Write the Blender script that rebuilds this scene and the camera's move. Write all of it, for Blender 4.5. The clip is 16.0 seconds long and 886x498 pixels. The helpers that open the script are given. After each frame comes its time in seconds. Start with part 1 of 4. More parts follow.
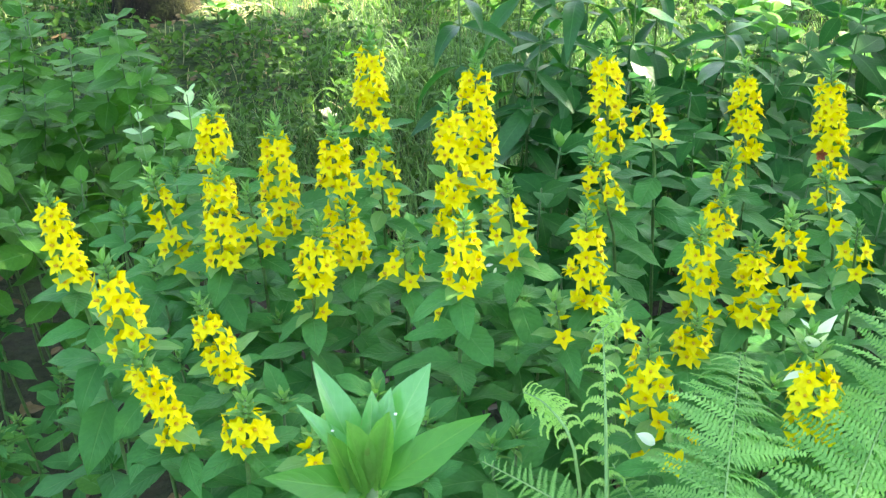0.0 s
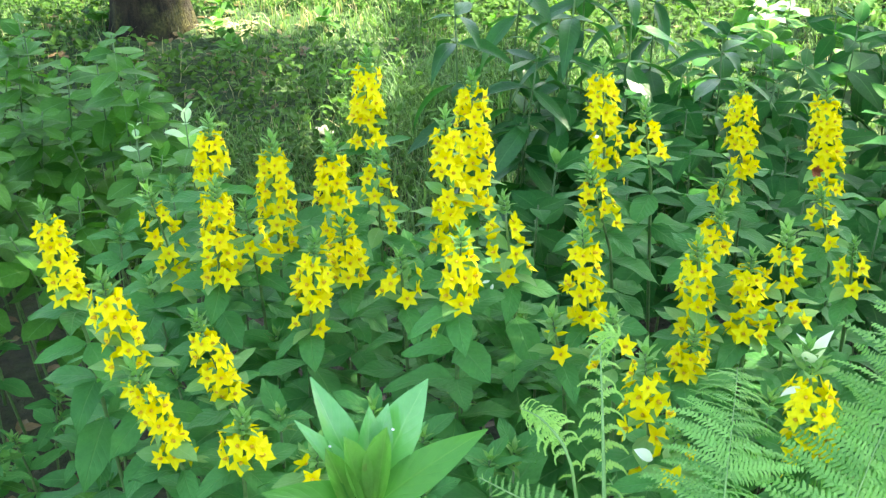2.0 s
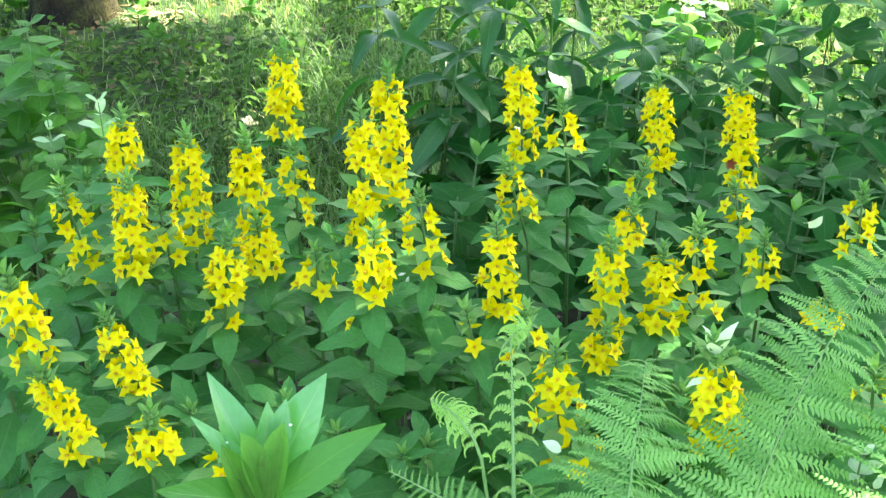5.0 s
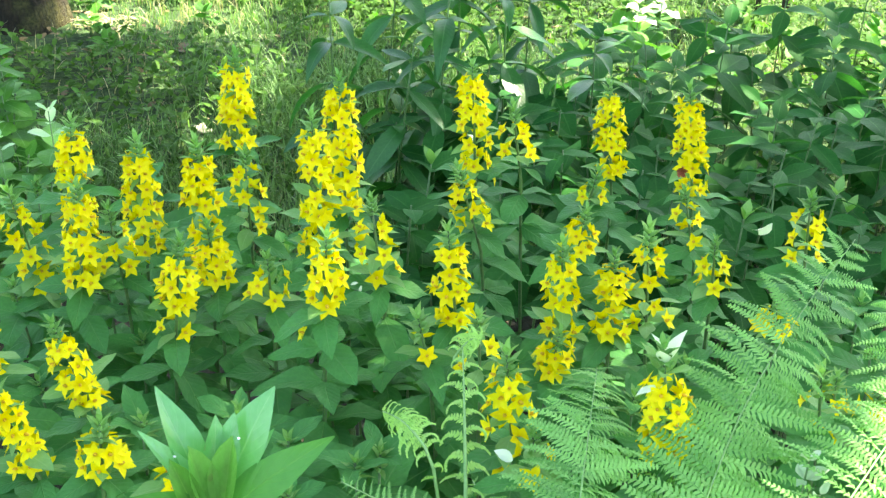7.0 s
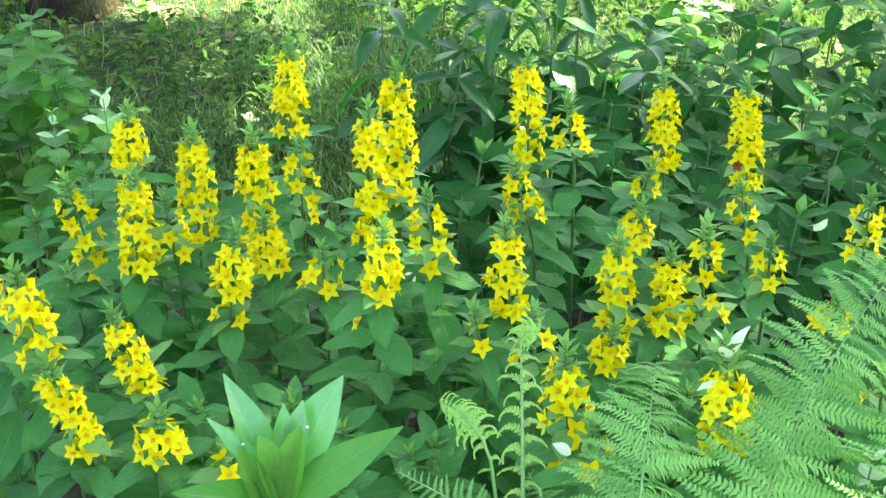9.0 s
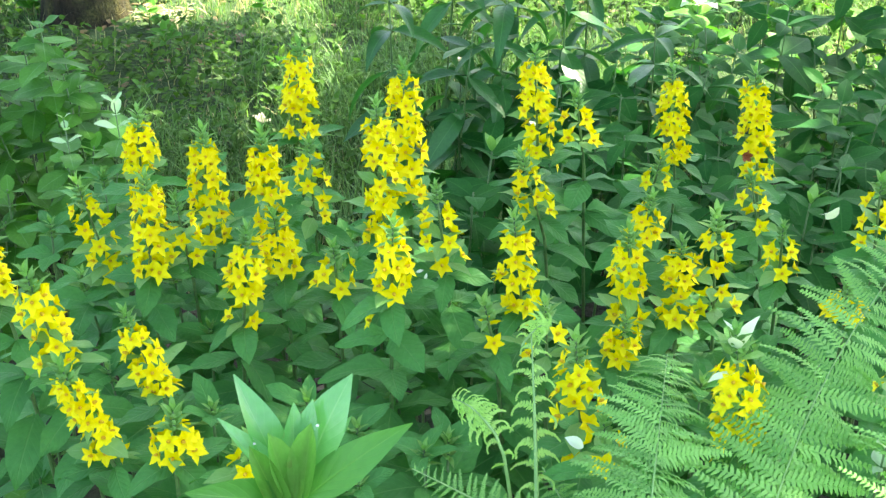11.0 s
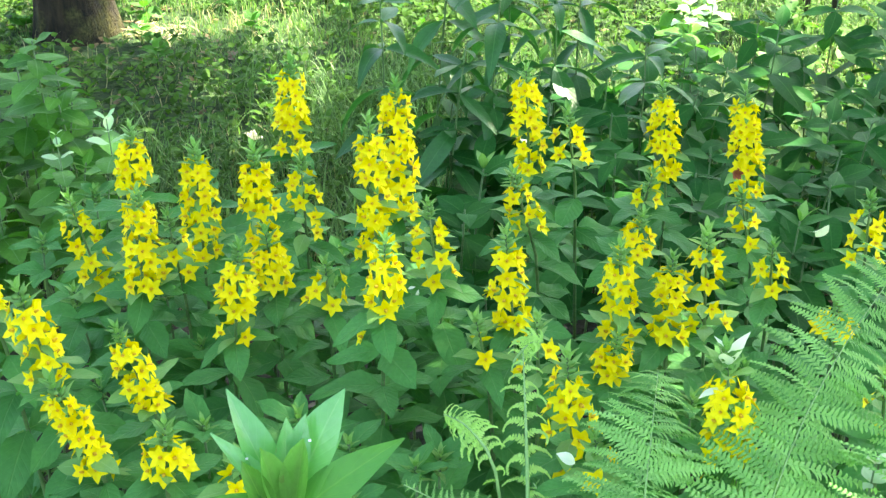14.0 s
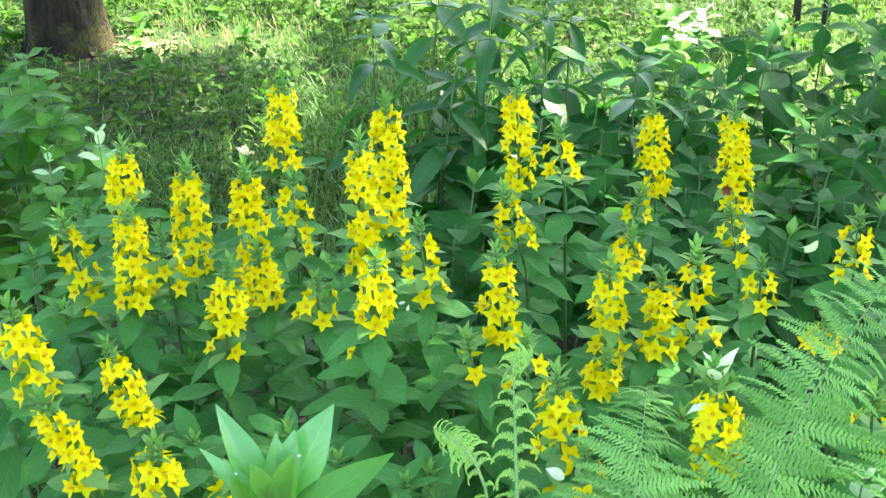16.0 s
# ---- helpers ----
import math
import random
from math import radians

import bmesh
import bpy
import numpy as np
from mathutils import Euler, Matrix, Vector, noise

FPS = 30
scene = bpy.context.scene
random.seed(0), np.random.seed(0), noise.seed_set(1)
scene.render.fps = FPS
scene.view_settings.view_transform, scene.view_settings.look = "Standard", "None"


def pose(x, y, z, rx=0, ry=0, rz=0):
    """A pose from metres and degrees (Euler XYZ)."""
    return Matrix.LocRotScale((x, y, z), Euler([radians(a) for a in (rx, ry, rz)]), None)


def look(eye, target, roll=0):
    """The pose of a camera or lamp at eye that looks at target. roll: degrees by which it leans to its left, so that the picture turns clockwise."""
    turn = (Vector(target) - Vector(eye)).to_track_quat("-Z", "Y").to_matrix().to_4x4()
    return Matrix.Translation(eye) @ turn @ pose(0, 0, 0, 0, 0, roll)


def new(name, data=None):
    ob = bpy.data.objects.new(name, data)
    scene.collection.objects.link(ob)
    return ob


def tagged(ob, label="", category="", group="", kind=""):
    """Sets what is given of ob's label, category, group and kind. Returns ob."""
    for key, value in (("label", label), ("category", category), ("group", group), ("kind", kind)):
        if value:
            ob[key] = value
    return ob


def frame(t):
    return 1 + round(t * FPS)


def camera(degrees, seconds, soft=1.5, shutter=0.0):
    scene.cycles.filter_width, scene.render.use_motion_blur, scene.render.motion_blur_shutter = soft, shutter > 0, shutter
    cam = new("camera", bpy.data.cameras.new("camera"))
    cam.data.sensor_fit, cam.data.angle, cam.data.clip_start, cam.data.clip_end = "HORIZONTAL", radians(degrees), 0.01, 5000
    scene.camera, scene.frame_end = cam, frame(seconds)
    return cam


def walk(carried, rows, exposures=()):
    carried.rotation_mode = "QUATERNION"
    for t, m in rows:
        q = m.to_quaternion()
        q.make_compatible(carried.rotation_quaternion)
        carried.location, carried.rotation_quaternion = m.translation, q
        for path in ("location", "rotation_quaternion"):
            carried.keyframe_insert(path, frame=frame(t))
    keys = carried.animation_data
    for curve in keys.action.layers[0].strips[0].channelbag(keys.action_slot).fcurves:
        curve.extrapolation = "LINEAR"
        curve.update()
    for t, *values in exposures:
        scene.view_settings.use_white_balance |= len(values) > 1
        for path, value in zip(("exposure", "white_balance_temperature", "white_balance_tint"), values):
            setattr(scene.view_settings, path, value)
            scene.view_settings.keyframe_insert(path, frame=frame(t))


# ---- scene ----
cam = camera(40, 16.0, soft=1.4)
# seconds, place in metres, then heading, pitch and roll in degrees
PATH = [
    (0, 0.0042, -0.0009, 1.4962, 0.084, -30.894, 0.150),
    (0.5, 0.0028, -0.0002, 1.4955, 0.148, -30.773, 0.046),
    (1, 0.0039, -0.0005, 1.4972, 0.005, -30.661, 0.142),
    (1.5, 0.0052, -0.0022, 1.4974, 0.094, -30.555, 0.088),
    (2, 0.0039, -0.0031, 1.4958, -0.091, -30.059, 0.159),
    (2.5, 0.0084, 0.0000, 1.4932, -0.062, -29.819, 0.027),
    (3, 0.0055, -0.0004, 1.4935, -0.542, -29.910, 0.121),
    (3.5, 0.0059, -0.0022, 1.4941, -1.293, -30.333, 0.644),
    (4, 0.0080, -0.0017, 1.4949, -1.553, -30.608, 1.035),
    (4.5, 0.0163, 0.0002, 1.4958, -1.734, -30.624, 1.174),
    (4.7, 0.0260, 0.0000, 1.4961, -2.620, -30.560, 1.500),
    (6.8, 0.0305, -0.0008, 1.4998, -5.572, -30.036, 2.540),
    (7, 0.0335, -0.0005, 1.5016, -5.965, -30.096, 2.784),
    (7.5, 0.0293, 0.0019, 1.5007, -7.790, -29.660, 3.800),
    (8, 0.0241, 0.0012, 1.4994, -6.848, -29.515, 3.551),
    (8.5, 0.0251, 0.0026, 1.4998, -6.327, -29.631, 3.310),
    (9, 0.0116, 0.0062, 1.4965, -4.004, -30.560, 2.573),
    (9.2, 0.0122, 0.0119, 1.4978, -3.526, -30.699, 2.410),
    (11.3, 0.0188, 0.0005, 1.5006, -3.140, -30.771, 0.827),
    (11.5, 0.0177, 0.0026, 1.4992, -3.292, -30.465, 0.959),
    (12, 0.0174, 0.0034, 1.4981, -3.461, -30.450, 1.172),
    (12.5, 0.0169, 0.0008, 1.5006, -3.109, -30.076, 1.101),
    (13, 0.0185, -0.0004, 1.5000, -3.868, -30.024, 1.106),
    (13.5, 0.0178, -0.0019, 1.5012, -3.837, -30.140, 1.137),
    (14, 0.0176, -0.0031, 1.5012, -3.564, -29.915, 1.205),
    (14.5, 0.0184, -0.0034, 1.5003, -3.709, -29.802, 1.313),
    (15, 0.0195, -0.0056, 1.5032, -3.992, -29.503, 1.535),
    (15.5, 0.0196, -0.0064, 1.5034, -4.060, -29.268, 1.499),
    (16, 0.0192, -0.0067, 1.5039, -3.988, -29.202, 1.463),
]
walk(cam, [(t, pose(x, y, z, 0, 0, yaw) @ pose(0, 0, 0, 90 + pitch) @ pose(0, 0, 0, 0, 0, roll)) for t, x, y, z, yaw, pitch, roll in PATH], [(0.0, 2.84, 7600, 0), (16.0, 2.84, 7600, 0)])

# ---- light ----
world = bpy.data.worlds.new("sky")
scene.world = world
world.use_nodes = True
SUN_TO = Vector((0.45, 0.30, 0.84)).normalized()
sky = world.node_tree.nodes.new("ShaderNodeTexSky")
sky.sky_type, sky.sun_disc = "NISHITA", False
sky.sun_elevation = math.asin(SUN_TO.z)
sky.sun_rotation = math.atan2(SUN_TO.x, SUN_TO.y)
sky.altitude, sky.dust_density = 150, 2.0
back = world.node_tree.nodes["Background"]
back.inputs[1].default_value = 0.115
world.node_tree.links.new(sky.outputs[0], back.inputs[0])
sun = new("sun", bpy.data.lights.new("sun", "SUN"))
sun.data.energy, sun.data.angle, sun.data.color = 5.0, radians(0.6), (1.0, 0.95, 0.84)
sun.matrix_world = look(SUN_TO * 20, (0, 0, 0))


# ---- materials ----
def nodes_of(name):
    m = bpy.data.materials.new(name)
    m.use_nodes = True
    t = m.node_tree
    return m, t, t.nodes["Principled BSDF"], t.nodes["Material Output"]


def math_node(t, op, a, b=None, clamp=False):
    n = t.nodes.new("ShaderNodeMath")
    n.operation, n.use_clamp = op, clamp
    for i, v in enumerate((a, b)):
        if v is None:
            continue
        if isinstance(v, (int, float)):
            n.inputs[i].default_value = v
        else:
            t.links.new(v, n.inputs[i])
    return n.outputs[0]


def blend(t, fac, a, b, mode="MIX"):
    n = t.nodes.new("ShaderNodeMix")
    n.data_type, n.blend_type = "RGBA", mode
    for i, v in ((0, fac), (6, a), (7, b)):
        if isinstance(v, (int, float)):
            n.inputs[i].default_value = v
        elif isinstance(v, tuple):
            n.inputs[i].default_value = (*v, 1)
        else:
            t.links.new(v, n.inputs[i])
    return n.outputs[2]


def fuzz(t, scale, detail=3.0, coord="Object", rough=0.6):
    c = t.nodes.new("ShaderNodeTexCoord")
    n = t.nodes.new("ShaderNodeTexNoise")
    n.inputs["Scale"].default_value, n.inputs["Detail"].default_value, n.inputs["Roughness"].default_value = scale, detail, rough
    t.links.new(c.outputs[coord], n.inputs["Vector"])
    return n.outputs["Fac"]


def spread(t, v, lo, hi):
    n = t.nodes.new("ShaderNodeMapRange")
    n.inputs[1].default_value, n.inputs[2].default_value = lo, hi
    t.links.new(v, n.inputs[0])
    return n.outputs[0]


def chance(t, island):
    if island:
        return t.nodes.new("ShaderNodeNewGeometry").outputs["Random Per Island"]
    return t.nodes.new("ShaderNodeObjectInfo").outputs["Random"]


def leaf_material(name, dark, light, rib, rough=0.45, through_light=0.3, veins=9.0, island=False, gloss=0.28, blemish=0.5, relief=0.28):
    """Leaf blade: colour varied leaf by leaf, pale ribs, blotches, light passing through."""
    m, t, bsdf, out = nodes_of(name)
    uv = t.nodes.new("ShaderNodeUVMap")
    sep = t.nodes.new("ShaderNodeSeparateXYZ")
    t.links.new(uv.outputs[0], sep.inputs[0])
    side = math_node(t, "MULTIPLY", math_node(t, "ABSOLUTE", math_node(t, "SUBTRACT", sep.outputs[0], 0.5)), 2.0)
    base = blend(t, chance(t, island), dark, light)
    base = blend(t, spread(t, fuzz(t, 28, 3), 0.35, 0.7), base, blend(t, 0.55, base, light))
    base = blend(t, spread(t, fuzz(t, 160, 2), 0.4, 0.75), base, blend(t, 0.35, base, dark))
    if veins:
        ridge = math_node(t, "SUBTRACT", 1.0, math_node(t, "MULTIPLY", side, 14.0), True)
        wave = math_node(t, "FRACT", math_node(t, "SUBTRACT", math_node(t, "MULTIPLY", sep.outputs[1], veins), math_node(t, "MULTIPLY", side, 2.2)))
        line = math_node(t, "SUBTRACT", 1.0, math_node(t, "MULTIPLY", math_node(t, "ABSOLUTE", math_node(t, "SUBTRACT", wave, 0.5)), 9.0), True)
        vein = math_node(t, "MAXIMUM", ridge, math_node(t, "MULTIPLY", line, 0.22))
        base = blend(t, math_node(t, "MULTIPLY", vein, 0.45), base, rib)
        bump = t.nodes.new("ShaderNodeBump")
        bump.inputs["Strength"].default_value, bump.inputs["Distance"].default_value = relief, 0.0012
        pillow = math_node(t, "ADD", math_node(t, "MULTIPLY", math_node(t, "ABSOLUTE", math_node(t, "SUBTRACT", wave, 0.5)), 0.8), math_node(t, "SUBTRACT", fuzz(t, 90, 3), vein))
        t.links.new(pillow, bump.inputs["Height"])
        t.links.new(bump.outputs[0], bsdf.inputs["Normal"])
    if blemish:
        spot = spread(t, fuzz(t, 75, 1), 0.70, 0.76)
        base = blend(t, math_node(t, "MULTIPLY", spot, blemish), base, (0.16, 0.12, 0.05))
    t.links.new(base, bsdf.inputs["Base Color"])
    rr = t.nodes.new("ShaderNodeMapRange")
    rr.inputs[3].default_value, rr.inputs[4].default_value = rough - 0.1, rough + 0.15
    t.links.new(fuzz(t, 40, 2), rr.inputs[0])
    t.links.new(rr.outputs[0], bsdf.inputs["Roughness"])
    bsdf.inputs["Specular IOR Level"].default_value = gloss
    glow = t.nodes.new("ShaderNodeBsdfTranslucent")
    t.links.new(blend(t, 1.0, base, (1.65, 1.9, 0.95), "MULTIPLY"), glow.inputs[0])
    mix = t.nodes.new("ShaderNodeMixShader")
    mix.inputs[0].default_value = through_light
    t.links.new(bsdf.outputs[0], mix.inputs[1])
    t.links.new(glow.outputs[0], mix.inputs[2])
    t.links.new(mix.outputs[0], out.inputs[0])
    return m


def plain_material(name, a, b, rough=0.6, scale=40.0, bump_by=0.3, depth=0.002, island=False, vary=0.0):
    m, t, bsdf, out = nodes_of(name)
    f = fuzz(t, scale, 5)
    base = blend(t, spread(t, f, 0.35, 0.68), a, b)
    base = blend(t, spread(t, fuzz(t, scale * 0.13, 3), 0.4, 0.65), base, blend(t, 0.5, base, a))
    if vary:
        base = blend(t, math_node(t, "MULTIPLY", chance(t, island), vary), base, b)
    t.links.new(base, bsdf.inputs["Base Color"])
    bsdf.inputs["Roughness"].default_value = rough
    bump = t.nodes.new("ShaderNodeBump")
    bump.inputs["Strength"].default_value, bump.inputs["Distance"].default_value = bump_by, depth
    t.links.new(f, bump.inputs["Height"])
    t.links.new(bump.outputs[0], bsdf.inputs["Normal"])
    return m


def petal_material():
    m, t, bsdf, out = nodes_of("petal_yellow")
    uv = t.nodes.new("ShaderNodeUVMap")
    sep = t.nodes.new("ShaderNodeSeparateXYZ")
    t.links.new(uv.outputs[0], sep.inputs[0])
    base = blend(t, chance(t, False), (0.90, 0.74, 0.006), (0.95, 0.87, 0.018))
    base = blend(t, spread(t, sep.outputs[1], 0.22, 0.03), base, (0.80, 0.56, 0.004))
    base = blend(t, math_node(t, "MULTIPLY", spread(t, fuzz(t, 220, 3), 0.45, 0.7), 0.25), base, (0.72, 0.50, 0.004))
    t.links.new(base, bsdf.inputs["Base Color"])
    bsdf.inputs["Roughness"].default_value = 0.55
    bsdf.inputs["Specular IOR Level"].default_value = 0.25
    bump = t.nodes.new("ShaderNodeBump")
    bump.inputs["Strength"].default_value, bump.inputs["Distance"].default_value = 0.3, 0.0006
    stripe = math_node(t, "SINE", math_node(t, "MULTIPLY", sep.outputs[0], 38.0))
    t.links.new(stripe, bump.inputs["Height"])
    t.links.new(bump.outputs[0], bsdf.inputs["Normal"])
    glow = t.nodes.new("ShaderNodeBsdfTranslucent")
    t.links.new(base, glow.inputs[0])
    mix = t.nodes.new("ShaderNodeMixShader")
    mix.inputs[0].default_value = 0.22
    t.links.new(bsdf.outputs[0], mix.inputs[1])
    t.links.new(glow.outputs[0], mix.inputs[2])
    t.links.new(mix.outputs[0], out.inputs[0])
    return m


PETAL = petal_material()
CENTRE = plain_material("flower_centre", (0.58, 0.33, 0.02), (0.80, 0.54, 0.04), 0.7, 400, 0.5, 0.0008)
LEAF_BED = leaf_material("loosestrife_leaf", (0.041, 0.168, 0.041), (0.092, 0.300, 0.076), (0.16, 0.35, 0.11), rough=0.5, veins=8.0, relief=0.6)
LEAF_TIP = leaf_material("young_leaf", (0.12, 0.29, 0.07), (0.22, 0.40, 0.13), (0.30, 0.45, 0.2), veins=5.0, blemish=0.0)
LEAF_SHRUB = leaf_material("shrub_leaf", (0.028, 0.118, 0.015), (0.095, 0.275, 0.036), (0.17, 0.36, 0.14), rough=0.5, veins=8.0)
LEAF_TALL = leaf_material("lance_leaf", (0.011, 0.074, 0.016), (0.038, 0.160, 0.036), (0.09, 0.26, 0.07), rough=0.5, veins=12.0, gloss=0.10)
LEAF_ARCH = leaf_material("arching_leaf", (0.015, 0.085, 0.020), (0.045, 0.18, 0.040), (0.10, 0.28, 0.08), rough=0.33, veins=12.0, gloss=0.5)
LEAF_HEART = leaf_material("inner_shoot_leaf", (0.060, 0.190, 0.024), (0.150, 0.38, 0.080), (0.20, 0.40, 0.10), rough=0.28, veins=7.0, gloss=0.65, blemish=0.25)
LEAF_LOWER = leaf_material("lower_shoot_leaf", (0.045, 0.185, 0.030), (0.075, 0.26, 0.050), (0.16, 0.36, 0.10), rough=0.35, veins=7.0, gloss=0.5, blemish=0.25)
LEAF_BUD = leaf_material("shoot_leaf", (0.09, 0.31, 0.085), (0.19, 0.46, 0.20), (0.24, 0.50, 0.22), rough=0.20, veins=7.0, gloss=1.0, blemish=0.25)
LEAF_COVER = leaf_material("ground_cover_leaf", (0.010, 0.038, 0.005), (0.090, 0.190, 0.036), (0.11, 0.21, 0.05), veins=5.0, island=True, gloss=0.06)
LEAF_CROWN = leaf_material("tree_leaf", (0.04, 0.10, 0.03), (0.07, 0.16, 0.04), (0.1, 0.2, 0.07), veins=0, island=True)
LEAF_DEAD = leaf_material("dead_leaf", (0.09, 0.055, 0.025), (0.22, 0.155, 0.075), (0.3, 0.22, 0.12), veins=6.0, island=True, through_light=0.1)
FERN = leaf_material("fern_green", (0.105, 0.280, 0.070), (0.285, 0.55, 0.170), (0.2, 0.4, 0.2), rough=0.42, veins=0, blemish=0.0)
FERN_YOUNG = leaf_material("young_fern_green", (0.27, 0.49, 0.12), (0.38, 0.60, 0.18), (0.3, 0.45, 0.2), rough=0.5, veins=0, blemish=0.0)
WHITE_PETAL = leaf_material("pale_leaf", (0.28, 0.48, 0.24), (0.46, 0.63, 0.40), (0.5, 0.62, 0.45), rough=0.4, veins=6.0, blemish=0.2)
# Next two: green leaves whitened in base colour to look sunlit; one also really pale.
PALE_SUNLIT_LEAF = leaf_material("pale_sunlit_leaf", (0.66, 0.74, 0.66), (0.78, 0.80, 0.74), (0.6, 0.7, 0.58), rough=0.4, veins=6.0, blemish=0.1)
SUNLIT_WHITISH = leaf_material("sunlit_whitish_leaf", (0.36, 0.48, 0.35), (0.58, 0.66, 0.54), (0.5, 0.6, 0.46), rough=0.4, veins=6.0, blemish=0.2)
DROP = plain_material("froth", (0.72, 0.74, 0.72), (0.85, 0.85, 0.84), 0.15, 300, 0.2, 0.0004)
STEM = plain_material("stem_green", (0.07, 0.16, 0.05), (0.14, 0.24, 0.08), 0.5, 120)
STEM_FERN = plain_material("fern_stalk", (0.18, 0.36, 0.11), (0.28, 0.48, 0.17), 0.5, 120)
STEM_DARK = plain_material("woody_stem", (0.025, 0.02, 0.018), (0.06, 0.045, 0.035), 0.85, 60, 0.6, 0.004)


def bark_material():
    """Furrowed bark with moss on it."""
    m, t, bsdf, out = nodes_of("bark")
    c = t.nodes.new("ShaderNodeTexCoord")
    stretch = t.nodes.new("ShaderNodeMapping")
    stretch.inputs["Scale"].default_value = (34, 34, 7)
    t.links.new(c.outputs["Object"], stretch.inputs[0])
    furrow = t.nodes.new("ShaderNodeTexNoise")
    furrow.inputs["Scale"].default_value, furrow.inputs["Detail"].default_value, furrow.inputs["Roughness"].default_value = 1.0, 6, 0.65
    t.links.new(stretch.outputs[0], furrow.inputs["Vector"])
    base = blend(t, spread(t, furrow.outputs["Fac"], 0.36, 0.66), (0.008, 0.006, 0.003), (0.055, 0.037, 0.018))
    base = blend(t, spread(t, fuzz(t, 7, 5), 0.48, 0.66), base, blend(t, spread(t, fuzz(t, 90, 3), 0.35, 0.65), (0.040, 0.042, 0.010), (0.15, 0.135, 0.038)))
    t.links.new(base, bsdf.inputs["Base Color"])
    bsdf.inputs["Roughness"].default_value = 0.95
    bump = t.nodes.new("ShaderNodeBump")
    bump.inputs["Strength"].default_value, bump.inputs["Distance"].default_value = 1.0, 0.035
    t.links.new(math_node(t, "ADD", furrow.outputs["Fac"], math_node(t, "MULTIPLY", fuzz(t, 120, 4), 0.25)), bump.inputs["Height"])
    t.links.new(bump.outputs[0], bsdf.inputs["Normal"])
    return m


BARK = bark_material()
STONE = plain_material("pale_stone", (0.26, 0.25, 0.18), (0.46, 0.44, 0.34), 0.85, 50, 0.6, 0.004)
GRASS = leaf_material("grass_blade", (0.017, 0.060, 0.011), (0.210, 0.355, 0.128), (0.2, 0.3, 0.1), veins=0, island=True, through_light=0.30, blemish=0.3, gloss=0.3)
WITHERED = plain_material("withered_petal", (0.22, 0.05, 0.02), (0.40, 0.14, 0.04), 0.8, 300, 0.6, 0.001)
STRAW = leaf_material("dry_grass", (0.28, 0.25, 0.12), (0.50, 0.46, 0.28), (0.4, 0.35, 0.2), veins=0, island=True, through_light=0.2, blemish=0.0, gloss=0.15)


def ground_material():
    m, t, bsdf, out = nodes_of("soil_and_moss")
    soil = blend(t, spread(t, fuzz(t, 30, 6), 0.3, 0.7), (0.014, 0.010, 0.007), (0.065, 0.045, 0.029))
    moss = blend(t, spread(t, fuzz(t, 45, 5), 0.3, 0.7), (0.008, 0.026, 0.006), (0.045, 0.095, 0.022))
    where = spread(t, fuzz(t, 1.6, 5), 0.42, 0.58)
    sep = t.nodes.new("ShaderNodeSeparateXYZ")
    c = t.nodes.new("ShaderNodeTexCoord")
    t.links.new(c.outputs["Object"], sep.inputs[0])
    far = spread(t, sep.outputs[1], 2.1, 2.9)
    base = blend(t, math_node(t, "MAXIMUM", math_node(t, "MULTIPLY", where, 0.5), far), soil, moss)
    t.links.new(base, bsdf.inputs["Base Color"])
    bsdf.inputs["Roughness"].default_value = 0.95
    bump = t.nodes.new("ShaderNodeBump")
    bump.inputs["Strength"].default_value, bump.inputs["Distance"].default_value = 0.9, 0.02
    t.links.new(fuzz(t, 38, 7), bump.inputs["Height"])
    t.links.new(bump.outputs[0], bsdf.inputs["Normal"])
    return m


# ---- mesh helpers ----
rnd = random.Random(7)


def mesh_of(name, verts, faces, material, uvs=None, smooth=True):
    me = bpy.data.meshes.new(name)
    me.from_pydata([tuple(v) for v in verts], [], faces)
    if uvs is not None:
        layer = me.uv_layers.new(name="UVMap")
        loop = np.zeros(len(me.loops), dtype=np.int32)
        me.loops.foreach_get("vertex_index", loop)
        layer.data.foreach_set("uv", np.asarray(uvs, dtype=np.float32)[loop].ravel())
    me.materials.append(material)
    if smooth:
        me.polygons.foreach_set("use_smooth", [True] * len(me.polygons))
    me.update()
    return me


def part(name, mesh, parent, m=None, label=""):
    ob = new(name, mesh)
    ob.parent = parent
    if m is not None:
        ob.matrix_basis = m
    if label:
        ob["label"] = label
    return ob


def root(name, at, label, category, group="", kind=""):
    ob = new(name)
    ob.empty_display_size = 0.05
    ob.location = at
    return tagged(ob, label, category, group, kind)


def aim(p, d, up=(0, 0, 1), size=1.0, roll=0.0):
    """Pose with +Y along d and +Z near up."""
    y = Vector(d).normalized()
    x = y.cross(Vector(up))
    x = x.normalized() if x.length > 1e-4 else Vector((1, 0, 0))
    z = x.cross(y)
    r = Matrix((x, y, z)).transposed().to_4x4()
    s = size if isinstance(size, tuple) else (size, size, size)
    return Matrix.Translation(p) @ r @ Matrix.Rotation(roll, 4, "Y") @ Matrix.Diagonal((*s, 1))


def face_to(p, d, spin, size):
    """Pose with +Z along d."""
    q = Vector(d).to_track_quat("Z", "Y").to_matrix().to_4x4()
    return Matrix.Translation(p) @ q @ Matrix.Rotation(spin, 4, "Z") @ Matrix.Diagonal((size, size, size, 1))


